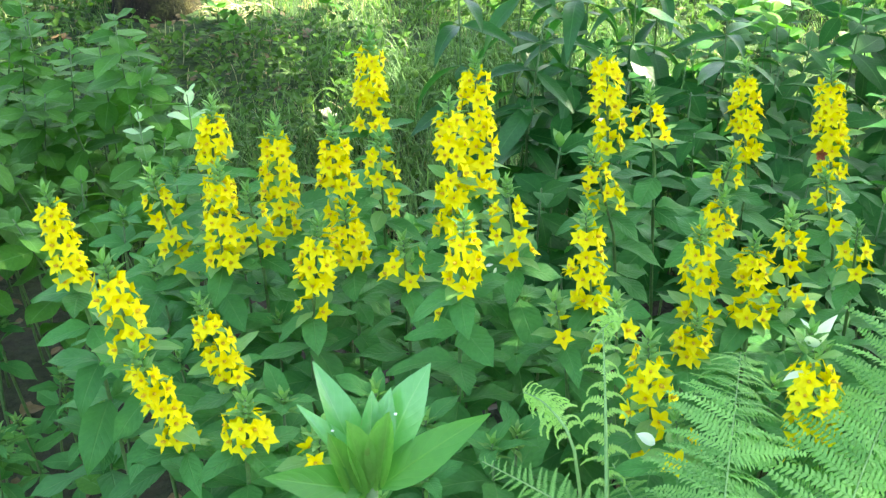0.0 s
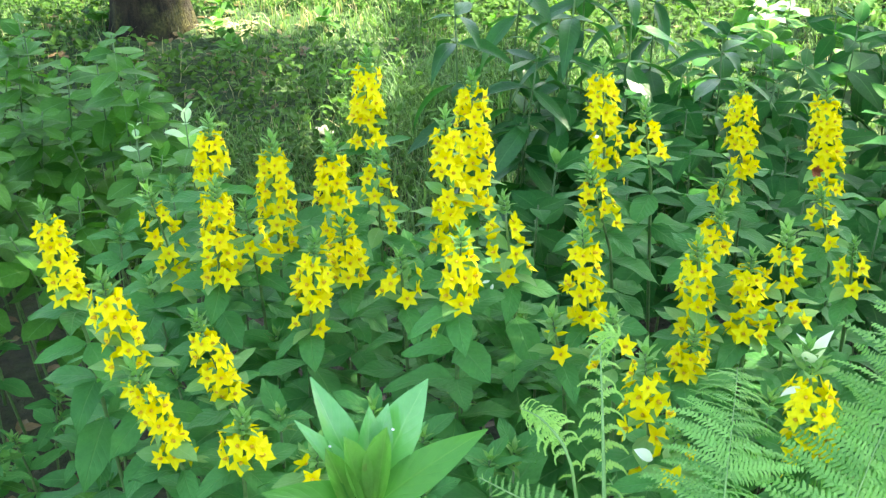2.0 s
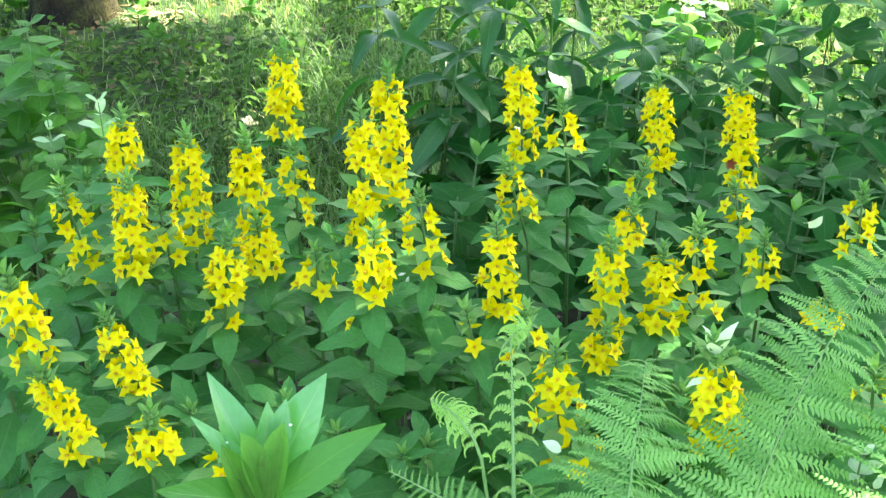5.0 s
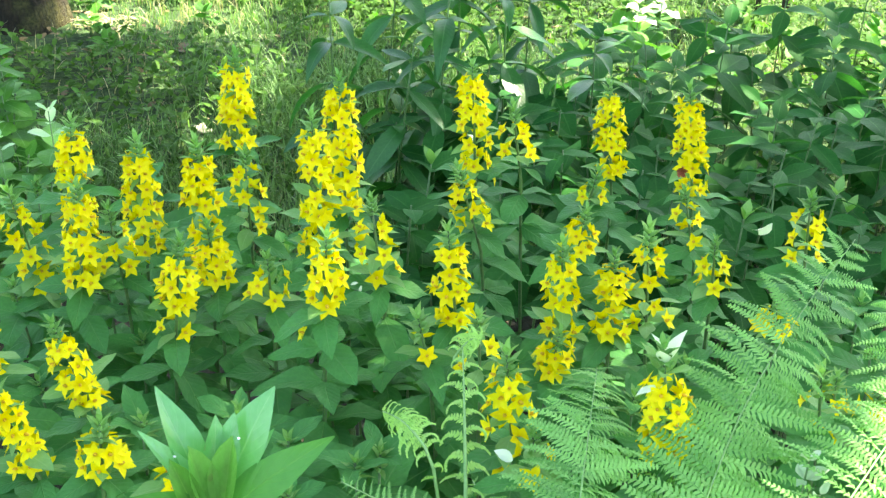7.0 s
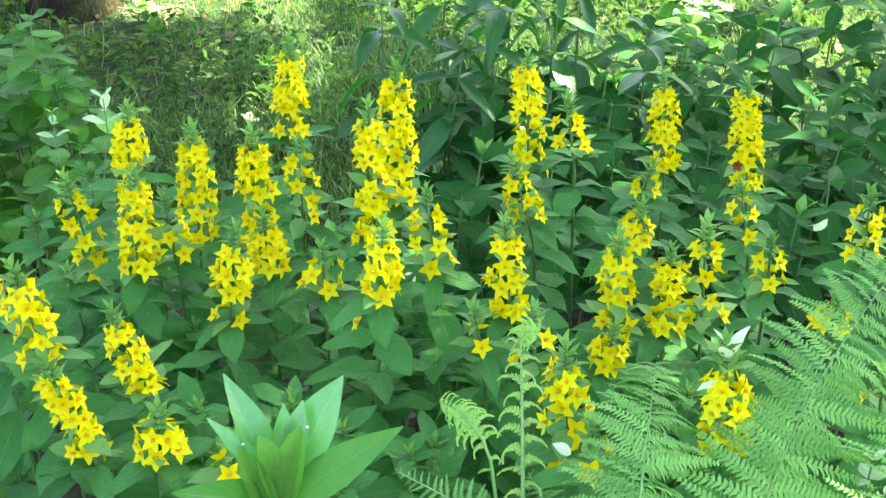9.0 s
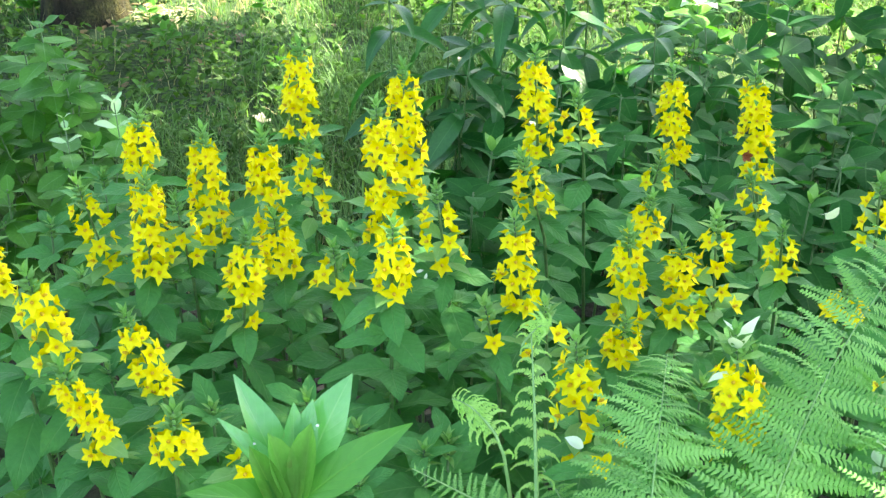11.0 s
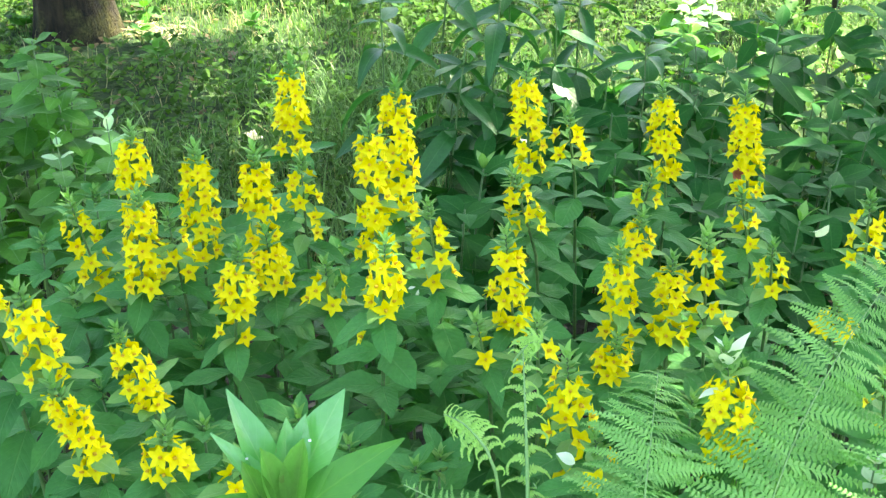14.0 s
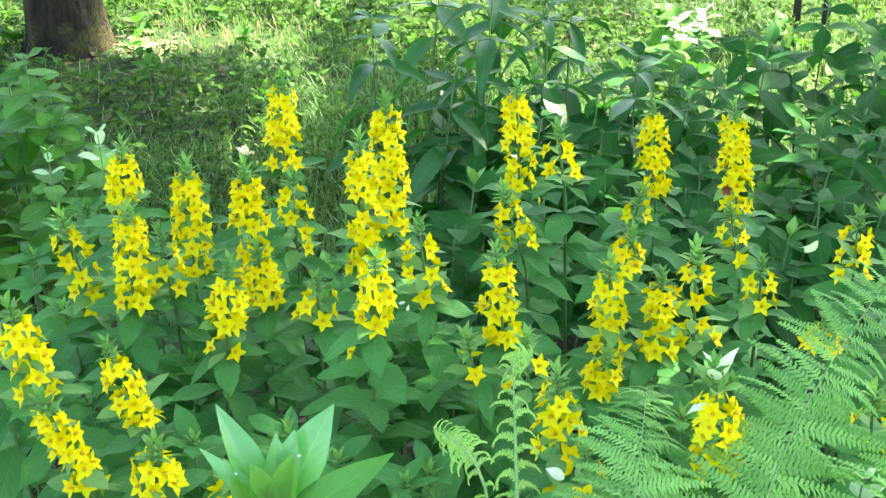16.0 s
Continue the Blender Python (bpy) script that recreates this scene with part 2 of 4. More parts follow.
def blade(length, width, wide_at=0.4, tip=1.0, fold=0.18, droop=0.15, wave=0.05, rows=6, phase=0.0, teeth=0.0):
    """A leaf along +Y, five points across: vertices, faces, uvs."""
    v, f, uv = [], [], []
    a = math.log(0.5) / math.log(wide_at)
    for j in range(rows + 1):
        s = j / rows
        w = max(math.sin(math.pi * min(max(s, 0.0), 1.0) ** a), 0.0) ** tip * width / 2
        w = max(w, width * (0.04 if j == 0 else 0.012))
        for i in range(5):
            u = (i - 2) / 2
            ww = w * (1 + teeth * (((j * 7 + i * 3) % 3) - 1) * abs(u))
            x = u * ww
            z = fold * abs(x) - droop * length * s * s + wave * width * math.sin(s * 9 + phase + (2.1 if u > 0 else 0)) * abs(u)
            y = length * (s - 0.25 * droop * s * s * s)
            v.append((x, y, z))
            uv.append((u * 0.5 + 0.5, s))
    for j in range(rows):
        for i in range(4):
            k = j * 5 + i
            f.append((k, k + 1, k + 6, k + 5))
    return v, f, uv


def join(pieces):
    """Joins (verts, faces, uvs, pose) into one set."""
    v, f, uv = [], [], []
    for pv, pf, pu, m in pieces:
        o = len(v)
        v += [tuple(m @ Vector(p)) for p in pv]
        f += [tuple(i + o for i in q) for q in pf]
        uv += list(pu)
    return v, f, uv


def tube(points, radii, sides=6):
    """A round stalk along points: vertices, faces, uvs."""
    v, f, uv = [], [], []
    n = len(points)
    pts = [Vector(p) for p in points]
    for j, p in enumerate(pts):
        d = (pts[min(j + 1, n - 1)] - pts[max(j - 1, 0)]).normalized()
        x = d.cross(Vector((0.31, 0.93, 0.11))).normalized()
        y = d.cross(x)
        for i in range(sides):
            a = 2 * math.pi * i / sides
            v.append(tuple(p + (x * math.cos(a) + y * math.sin(a)) * radii[j]))
            uv.append((i / sides, j / max(n - 1, 1)))
    for j in range(n - 1):
        for i in range(sides):
            k = (i + 1) % sides
            f.append((j * sides + i, j * sides + k, (j + 1) * sides + k, (j + 1) * sides + i))
    f.append(tuple((n - 1) * sides + i for i in range(sides)))
    f.append(tuple(reversed(range(sides))))
    return v, f, uv


def leaf_set(name, material, count, length, width, **k):
    """Several slightly different leaves of one kind."""
    out = []
    for i in range(count):
        kk = dict(k)
        kk["droop"] = k.get("droop", 0.15) * rnd.uniform(0.4, 1.7)
        kk["fold"] = k.get("fold", 0.18) * rnd.uniform(0.3, 1.6)
        kk["wave"] = k.get("wave", 0.05) * rnd.uniform(0.5, 1.6)
        v, f, uv = blade(length, width * rnd.uniform(0.88, 1.12), phase=rnd.uniform(0, 6), **kk)
        bend = rnd.uniform(-0.12, 0.12)
        v = [(x + bend * y * y / length, y, z + 0.12 * x * math.sin(i)) for x, y, z in v]
        out.append(mesh_of(name, v, f, material, uv))
    return out


BED_LEAVES = leaf_set("loosestrife_leaf", LEAF_BED, 8, 0.090, 0.043, wide_at=0.40, tip=0.9, droop=0.24, wave=0.10, teeth=0.06, rows=7)
BRACTS = leaf_set("bract", LEAF_TIP, 4, 0.030, 0.010, wide_at=0.40, rows=4, droop=0.15)
SHRUB_LEAVES = leaf_set("shrub_leaf", LEAF_SHRUB, 8, 0.080, 0.050, wide_at=0.46, tip=0.70, droop=0.20, wave=0.035, teeth=0.02, fold=0.10, rows=8)
TALL_LEAVES = leaf_set("lance_leaf", LEAF_TALL, 8, 0.130, 0.055, wide_at=0.42, tip=1.0, droop=0.22, fold=0.22)
ARCH_LEAVES = leaf_set("arching_leaf", LEAF_ARCH, 6, 0.130, 0.036, wide_at=0.40, tip=1.0, rows=7, droop=0.35, fold=0.25)
YOUNG_LEAVES = leaf_set("young_leaf", LEAF_TIP, 4, 0.040, 0.017, wide_at=0.45, rows=5, droop=0.1)
BUD_LEAVES = leaf_set("shoot_leaf", LEAF_BUD, 4, 0.065, 0.026, wide_at=0.38, tip=0.95, rows=9, droop=0.06, fold=0.35, wave=0.02)
GREEN_LEAVES = leaf_set("shoot_leaf", LEAF_LOWER, 2, 0.065, 0.026, wide_at=0.38, tip=0.95, rows=9, droop=0.08, fold=0.30, wave=0.03)
HEART_LEAVES = leaf_set("inner_leaf", LEAF_HEART, 4, 0.065, 0.026, wide_at=0.58, tip=0.50, rows=10, droop=0.10, fold=0.6, wave=0.05)
# Leaves whose white colour carries the glare of sunlight.
PALE_SUNLIT_LEAVES = leaf_set("pale_sunlit_leaf", PALE_SUNLIT_LEAF, 3, 0.042, 0.016, wide_at=0.45, rows=6, droop=0.2, fold=0.5)
BROAD_SUNLIT = leaf_set("pale_sunlit_leaf", SUNLIT_WHITISH, 3, 0.044, 0.027, wide_at=0.46, tip=0.8, rows=7, droop=0.25, fold=0.35, wave=0.10)
PALE_LEAVES = leaf_set("pale_leaf", WHITE_PETAL, 3, 0.044, 0.023, wide_at=0.50, tip=0.75, rows=7, droop=0.15)


def flower_meshes():
    petals, centres, small = [], [], []
    for k in range(5):
        pieces = []
        for i in range(5):
            v, f, uv = blade(0.0184, 0.0104, wide_at=0.42, tip=1.1, fold=0.25, droop=rnd.uniform(0.0, 0.35), wave=0.05, rows=4, phase=i)
            m = Matrix.Rotation(2 * math.pi * (i + rnd.uniform(-0.08, 0.08)) / 5, 4, "Z") @ Matrix.Rotation(rnd.uniform(0.30, 0.75), 4, "X")
            pieces.append((v, f, uv, m))
        v, f, uv = join(pieces)
        petals.append(mesh_of("petals", v, f, PETAL, uv))
        cv, cf, cu = tube([(0, 0, 0), (0, 0, 0.003), (0, 0, 0.0062), (0, 0, 0.0078)], [0.0019, 0.0023, 0.0017, 0.0007], 5)
        whole = mesh_of("flower", v + cv, f + [tuple(i + len(v) for i in q) for q in cf], PETAL, uv + cu)
        whole.materials.append(CENTRE)
        whole.polygons.foreach_set("material_index", [0] * len(f) + [1] * len(cf))
        small.append(whole)
    v, f, uv = tube([(0, 0, 0), (0, 0, 0.003), (0, 0, 0.0062), (0, 0, 0.0078)], [0.0019, 0.0023, 0.0017, 0.0007], 6)
    centres.append(mesh_of("flower_centre", v, f, CENTRE, uv))
    return petals, centres, small


PETALS, CENTRES, SMALL_FLOWERS = flower_meshes()


def tuft_mesh(seed):
    """Pale growing tip: small narrow leaves and green buds."""
    r = random.Random(seed)
    pieces = []
    for i in range(13):
        s = i / 13
        v, f, uv = blade(0.026 - 0.012 * s, 0.0062, rows=3, droop=0.15, fold=0.3)
        a = i * 2.4 + r.uniform(-0.3, 0.3)
        e = 0.25 + 1.1 * s
        d = (math.cos(a) * math.cos(e), math.sin(a) * math.cos(e), math.sin(e))
        pieces.append((v, f, uv, aim((0, 0, -0.022 + 0.028 * s), d)))
    for i in range(9):
        a, z = i * 2.1, -0.024 + 0.022 * i / 9
        v, f, uv = tube([(0, 0, 0), (0, 0.004, 0), (0, 0.008, 0), (0, 0.011, 0)], [0.0008, 0.0026, 0.0024, 0.0004], 5)
        pieces.append((v, f, [(0.5 + 0.1 * p, q) for p, q in uv], aim((0, 0, z), (math.cos(a), math.sin(a), 0.7))))
    v, f, uv = join(pieces)
    return mesh_of("tip_tuft", v, f, LEAF_TIP, uv)


TUFTS = [tuft_mesh(i) for i in range(3)]


# ---- ground, stone, tree ----
def height_at(x, y):
    return 0.025 * noise.noise(Vector((x * 0.8, y * 0.8, 0.3))) + 0.012 * noise.noise(Vector((x * 3, y * 3, 1.3)))


def ground():
    bm = bmesh.new()
    xs = [-300, -80, -25, -8] + [-5 + 0.125 * i for i in range(81)] + [8, 25, 80, 300]
    ys = [-300, -80, -25, -6] + [-2 + 0.125 * i for i in range(81)] + [11, 25, 80, 300]
    grid = [[bm.verts.new((x, y, height_at(x, y) if abs(x) < 6 and abs(y) < 9 else 0)) for x in xs] for y in ys]
    for j in range(len(ys) - 1):
        for i in range(len(xs) - 1):
            bm.faces.new((grid[j][i], grid[j][i + 1], grid[j + 1][i + 1], grid[j + 1][i]))
    me = bpy.data.meshes.new("ground")
    bm.to_mesh(me)
    me.materials.append(ground_material())
    me.polygons.foreach_set("use_smooth", [True] * len(me.polygons))
    tagged(new("ground", me), "brown garden soil passing into mossy lawn under the trees", "ground", kind="structure")


ground()


def scatter_leaves(name, count, area, length, width, material, label, category, lift, seed, tilt=0.5, wide_at=0.45, keep=None):
    """Many small leaves in one sheet of stuff over a stretch of ground."""
    r = random.Random(seed)
    v, f, uv = [], [], []
    n = 0
    while n < count:
        x, y = r.uniform(area[0], area[1]), r.uniform(area[2], area[3])
        if keep and not keep(x, y, r):
            continue
        n += 1
        pv, pf, pu = blade(length * r.uniform(0.55, 1.25), width * r.uniform(0.6, 1.2), rows=3, wide_at=wide_at, tip=0.7, droop=0.25, phase=r.uniform(0, 6))
        a, e = r.uniform(0, 6.28), r.uniform(-0.15, tilt)
        m = aim((x, y, height_at(x, y) + r.uniform(*lift)), (math.cos(a) * math.cos(e), math.sin(a) * math.cos(e), math.sin(e)))
        o = len(v)
        v += [tuple(m @ Vector(p)) for p in pv]
        f += [tuple(i + o for i in q) for q in pf]
        uv += pu
    return tagged(new(name, mesh_of(name, v, f, material, uv)), label, category, kind="stuff")


def grass(name, count, area, tall, material, label, seed, keep=None, thin=0.0016):
    r = random.Random(seed)
    v, f, uv = [], [], []
    n = 0
    while n < count:
        x, y = r.uniform(area[0], area[1]), r.uniform(area[2], area[3])
        if keep and not keep(x, y, r):
            continue
        n += 1
        h, a = tall * r.uniform(0.4, 1.35), r.uniform(0, 6.28)
        bend, w = h * r.uniform(0.1, 0.9), thin * r.uniform(0.7, 1.5)
        dx, dy = math.cos(a), math.sin(a)
        z = height_at(x, y) - 0.005
        o = len(v)
        for s, ww in ((0, 1), (0.45, 0.9), (0.8, 0.6)):
            px, py, pz = x + dx * bend * s * s, y + dy * bend * s * s, z + h * s * (1 - 0.25 * s * bend / h)
            v += [(px - dy * w * ww, py + dx * w * ww, pz), (px + dy * w * ww, py - dx * w * ww, pz)]
            uv += [(0.2, s), (0.8, s)]
        v.append((x + dx * bend, y + dy * bend, z + h * (1 - 0.3 * bend / h)))
        uv.append((0.5, 1))
        f += [(o, o + 1, o + 3, o + 2), (o + 2, o + 3, o + 5, o + 4), (o + 4, o + 5, o + 6)]
    return tagged(new(name, mesh_of(name, v, f, material, uv)), label, "grass", kind="stuff")


def by_stone(x, y):
    return abs(x + 0.335) < 0.05 and 3.12 < y < 3.28


def shaded_patch(x, y):
    return noise.noise(Vector((x * 1.3, y * 1.3, 5.0)))


grass("lawn_grass", 50000, (-2.0, 2.8, 2.4, 5.8), 0.058, GRASS, "uneven green lawn grass under garden trees", 3,
      keep=lambda x, y, r: not by_stone(x, y) and math.hypot(x + 0.92, (y - 4.05) * 1.2) > 0.26 and r.random() < 0.6 + 0.6 * shaded_patch(x, y) - (0.45 if x < -0.05 and 2.95 < y < 4.0 else 0) - (0.6 if math.hypot(x + 0.335, y - 3.19) < 0.1 or -0.8 < x < -0.3 and 4.10 < y < 4.34 else 0))
grass("dry_grass", 4200, (-1.6, 2.6, 2.3, 5.2), 0.065, STRAW, "dry straw-coloured blades among the lawn grass", 5, thin=0.0012,
      keep=lambda x, y, r: not by_stone(x, y) and r.random() < (0.4 if -0.6 < x < 0.35 and 2.5 < y < 3.3 else 0.45 if -0.85 < x < -0.25 and 4.08 < y < 4.36 else 0.1))
grass("long_grass", 6300, (-1.0, 0.7, 2.5, 3.7), 0.13, GRASS, "long green grass blades left uncut behind the flowers", 6, thin=0.0018,
      keep=lambda x, y, r: not by_stone(x, y) and x > -0.85 + 0.9 * max(y - 3.1, 0) and r.random() < 0.5 + 1.2 * shaded_patch(x * 1.5 + 7, y * 1.5))
scatter_leaves("ground_cover", 17000, (-1.9, 2.6, 2.4, 5.4), 0.034, 0.023, LEAF_COVER, "low round-leaved weeds covering the shaded lawn", "weeds", (0.01, 0.11), 8, tilt=1.1,
               keep=lambda x, y, r: math.hypot(x + 0.92, (y - 4.05) * 1.2) > 0.30 and not by_stone(x, y) and not (-0.85 < x < -0.15 and 3.95 < y < 4.3) and r.random() < 0.45 + 0.9 * shaded_patch(x + 3, y) + (0.25 if x < -0.2 else 0))
scatter_leaves("leaf_litter", 1500, (-2.0, 2.4, 0.7, 5.2), 0.045, 0.025, LEAF_DEAD, "fallen brown leaves lying on soil and lawn", "dead leaves", (0.004, 0.03), 9, tilt=0.5,
               keep=lambda x, y, r: not by_stone(x, y) and r.random() < (1.0 if math.hypot(x + 0.9, y - 4.0) < 0.5 or y < 2.4 else 0.06))


scatter_leaves("straw_litter", 110, (-0.86, -0.62, 4.02, 4.18), 0.050, 0.007, STRAW, "pale dry straw and chips lying beside the trunk", "straw", (0.004, 0.03), 10, tilt=0.25,
               keep=lambda x, y, r: math.hypot(x + 1.025, y - 4.15) > 0.15 and r.random() < 1.1 - 5.0 * math.hypot(x + 0.78, (y - 4.12) * 1.6))


def stone():
    bm = bmesh.new()
    bmesh.ops.create_icosphere(bm, subdivisions=3, radius=1)
    for v in bm.verts:
        n = noise.noise(v.co * 1.4)
        v.co *= 1 + 0.25 * n
        v.co.x *= 0.031
        v.co.y *= 0.030
        v.co.z *= 0.013
    me = bpy.data.meshes.new("stone")
    bm.to_mesh(me)
    me.materials.append(STONE)
    me.polygons.foreach_set("use_smooth", [True] * len(me.polygons))
    ob = tagged(new("stone", me), "small pale rounded stone lying in the grass", "stone")
    ob.location = (-0.335, 3.25, height_at(-0.335, 3.25) + 0.012)


stone()


def tree(at, radius, lean, crown, gaps, seed, label):
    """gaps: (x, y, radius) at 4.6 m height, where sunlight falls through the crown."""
    r = random.Random(seed)
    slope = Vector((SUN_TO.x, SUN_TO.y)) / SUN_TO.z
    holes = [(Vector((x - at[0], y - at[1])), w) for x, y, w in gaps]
    t = root("tree", at, label, "tree")
    rows, sides, tall = 40, 40, 3.2
    v, f, uv = [], [], []
    for j in range(rows + 1):
        s = j / rows
        h = tall * s ** 1.5 - 0.06
        flare = 1 + 0.32 * math.exp(-max(h, 0) * 7.5) - 0.12 * s
        for i in range(sides):
            a = 2 * math.pi * i / sides
            q = Vector((math.cos(a) * 1.6, math.sin(a) * 1.6, h * 2.2))
            rr = radius * flare * (1 + 0.10 * noise.noise(q) + 0.05 * noise.noise(Vector((a * 5, h * 7, 2))) + 0.07 * math.exp(-max(h, 0) * 6) * math.sin(a * 5 + 1))
            v.append((rr * math.cos(a) + lean[0] * h, rr * math.sin(a) + lean[1] * h, h))
            uv.append((i / sides, s))
    for j in range(rows):
        for i in range(sides):
            k = (i + 1) % sides
            f.append((j * sides + i, j * sides + k, (j + 1) * sides + k, (j + 1) * sides + i))
    part("trunk", mesh_of("trunk", v, f, BARK, uv), t, label="rough brown mossy bark")
    top = Vector((lean[0] * tall, lean[1] * tall, tall))
    cx, cy, cz, rx, ry, rz = crown[0][:6]
    centre = Vector((cx - at[0], cy - at[1], cz))
    for i in range(9):
        a = i * 2.4
        end = centre + Vector((math.cos(a) * rx * 0.62 * (0.5 + 0.5 * (i % 3) / 2), math.sin(a) * ry * 0.62 * (0.5 + 0.5 * (i % 2)), rz * 0.3))
        mid = top.lerp(end, 0.5) + Vector((0, 0, 0.35))
        start = top - Vector((0, 0, 0.25 * (i % 3)))
        pts = [start.lerp(mid, q) * (1 - q) + mid.lerp(end, q) * q for q in (0, 0.2, 0.4, 0.6, 0.8, 1.0)]
        v, f, uv = tube(pts, [0.075, 0.06, 0.05, 0.038, 0.026, 0.012], 8)
        part("limb", mesh_of("limb", v, f, BARK, uv), t)
    v, f, uv = [], [], []
    for lx, ly, lz, ax, ay, az, clumps in crown:
      for c in range(clumps):
        a, d = r.uniform(0, 6.28), math.sqrt(r.random())
        p = Vector((lx - at[0] + math.cos(a) * ax * d, ly - at[1] + math.sin(a) * ay * d, lz + az * r.uniform(-1, 1) * (1 - 0.5 * d)))
        size = r.uniform(0.14, 0.31)
        for i in range(24):
            q = p + Vector((r.gauss(0, size), r.gauss(0, size), r.gauss(0, size * 0.5)))
            b, e = r.uniform(0, 6.28), r.uniform(-0.6, 0.3)
            pv, pf, pu = blade(0.15 * r.uniform(0.6, 1.2), 0.10, rows=2, tip=0.7)
            m = aim(q, (math.cos(b) * math.cos(e), math.sin(b) * math.cos(e), math.sin(e)))
            centre_of = m @ Vector((0, 0.06, 0))
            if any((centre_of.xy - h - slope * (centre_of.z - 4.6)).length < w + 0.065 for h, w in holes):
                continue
            o = len(v)
            v += [tuple(m @ Vector(w)) for w in pv]
            f += [tuple(w + o for w in g) for g in pf]
            uv += pu
    crown_part = part("crown", mesh_of("crown", v, f, LEAF_CROWN, uv), t)
    crown_part["kind"] = "stuff"
    return t


flecks = random.Random(12)
# Crown is out of view; lobes and gaps are placed to shape shade and flecks.
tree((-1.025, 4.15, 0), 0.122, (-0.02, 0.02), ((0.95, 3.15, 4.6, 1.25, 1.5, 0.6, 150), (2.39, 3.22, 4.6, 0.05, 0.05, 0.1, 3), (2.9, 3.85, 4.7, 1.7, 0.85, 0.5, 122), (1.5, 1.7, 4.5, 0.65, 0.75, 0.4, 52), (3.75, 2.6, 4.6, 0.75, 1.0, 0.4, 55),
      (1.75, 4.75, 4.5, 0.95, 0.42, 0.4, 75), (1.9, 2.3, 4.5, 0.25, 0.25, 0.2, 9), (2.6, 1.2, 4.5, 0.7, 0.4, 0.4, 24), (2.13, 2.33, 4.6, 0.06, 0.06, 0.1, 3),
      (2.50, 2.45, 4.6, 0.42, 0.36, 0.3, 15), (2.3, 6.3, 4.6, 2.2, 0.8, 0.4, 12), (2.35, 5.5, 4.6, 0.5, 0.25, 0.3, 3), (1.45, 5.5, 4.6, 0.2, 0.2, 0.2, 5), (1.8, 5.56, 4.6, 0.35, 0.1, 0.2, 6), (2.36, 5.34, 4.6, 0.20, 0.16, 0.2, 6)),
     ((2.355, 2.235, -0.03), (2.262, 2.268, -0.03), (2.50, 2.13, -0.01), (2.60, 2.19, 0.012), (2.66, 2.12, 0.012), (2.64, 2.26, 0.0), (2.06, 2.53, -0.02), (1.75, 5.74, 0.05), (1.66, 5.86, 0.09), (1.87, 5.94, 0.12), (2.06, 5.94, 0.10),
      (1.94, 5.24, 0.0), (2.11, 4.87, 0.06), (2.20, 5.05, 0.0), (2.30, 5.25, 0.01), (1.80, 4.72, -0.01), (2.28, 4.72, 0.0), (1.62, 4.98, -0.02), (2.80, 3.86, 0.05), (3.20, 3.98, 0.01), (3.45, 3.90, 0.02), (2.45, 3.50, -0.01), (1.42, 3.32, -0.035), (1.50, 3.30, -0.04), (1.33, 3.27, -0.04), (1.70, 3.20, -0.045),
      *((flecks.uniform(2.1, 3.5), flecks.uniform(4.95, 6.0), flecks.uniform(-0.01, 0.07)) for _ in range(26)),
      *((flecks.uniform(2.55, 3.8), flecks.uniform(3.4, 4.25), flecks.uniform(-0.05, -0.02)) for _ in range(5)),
      *((flecks.uniform(2.30, 2.90), flecks.uniform(3.25, 3.80), flecks.uniform(-0.048, -0.028)) for _ in range(9))), 21, "garden tree with a thick mossy trunk and an unseen crown placed for shade")


def sapling(x, y, lean, tall, thick, seed):
    r = random.Random(seed)
    t = root("sapling", (x, y, height_at(x, y)), "slender dark-stemmed sapling growing from the lawn", "sapling", "saplings by the lawn")
    pts = [(lean * tall * q + 0.012 * math.sin(q * 9 + seed), 0.01 * math.sin(q * 7), tall * q - 0.02) for q in (0, 0.15, 0.3, 0.5, 0.7, 0.85, 1.0)]
    v, f, uv = tube(pts, [thick * (1.15 - 0.75 * i / 6) for i in range(7)], 8)
    part("stem", mesh_of("stem", v, f, STEM_DARK, uv), t)
    for i in range(9):
        q = 0.35 + 0.62 * i / 9
        a = i * 2.4 + seed
        p = Vector((lean * tall * q, 0, tall * q))
        part("leaf", TALL_LEAVES[i % 8], t, aim(p, (math.cos(a), math.sin(a), 0.3), size=0.9))


sapling(1.62, 4.30, -0.03, 1.3, 0.009, 1)
sapling(1.72, 4.28, 0.02, 1.4, 0.014, 2)
sapling(1.66, 4.42, 0.06, 1.1, 0.010, 3)


# ---- plants ----
def stem_points(base, tip, bow=0.0, n=7):
    a, b = Vector((0, 0, -0.03)), tip - base
    side = Vector((bow, bow * 0.4, 0))
    return [a.lerp(b, i / (n - 1)) + side * math.sin(math.pi * i / (n - 1)) for i in range(n)]


def along(pts, q):
    k = max(min(q, 1.0), 0.0) * (len(pts) - 1)
    i = min(int(k), len(pts) - 2)
    return pts[i].lerp(pts[i + 1], k - i)


def whorl(t, r, p, leaves, count, length, rise, turn, name="leaf", wild=0.0):
    for i in range(count):
        a = turn + 2 * math.pi * i / count + r.uniform(-0.3, 0.3)
        e = rise + r.uniform(-0.25 - wild, 0.2 + wild)
        d = Vector((math.cos(a) * math.cos(e), math.sin(a) * math.cos(e), math.sin(e)))
        part(name, r.choice(leaves), t, aim(p + d * 0.002, d, size=length * r.uniform(0.8, 1.15), roll=r.uniform(-0.3 - wild, 0.3 + wild)))


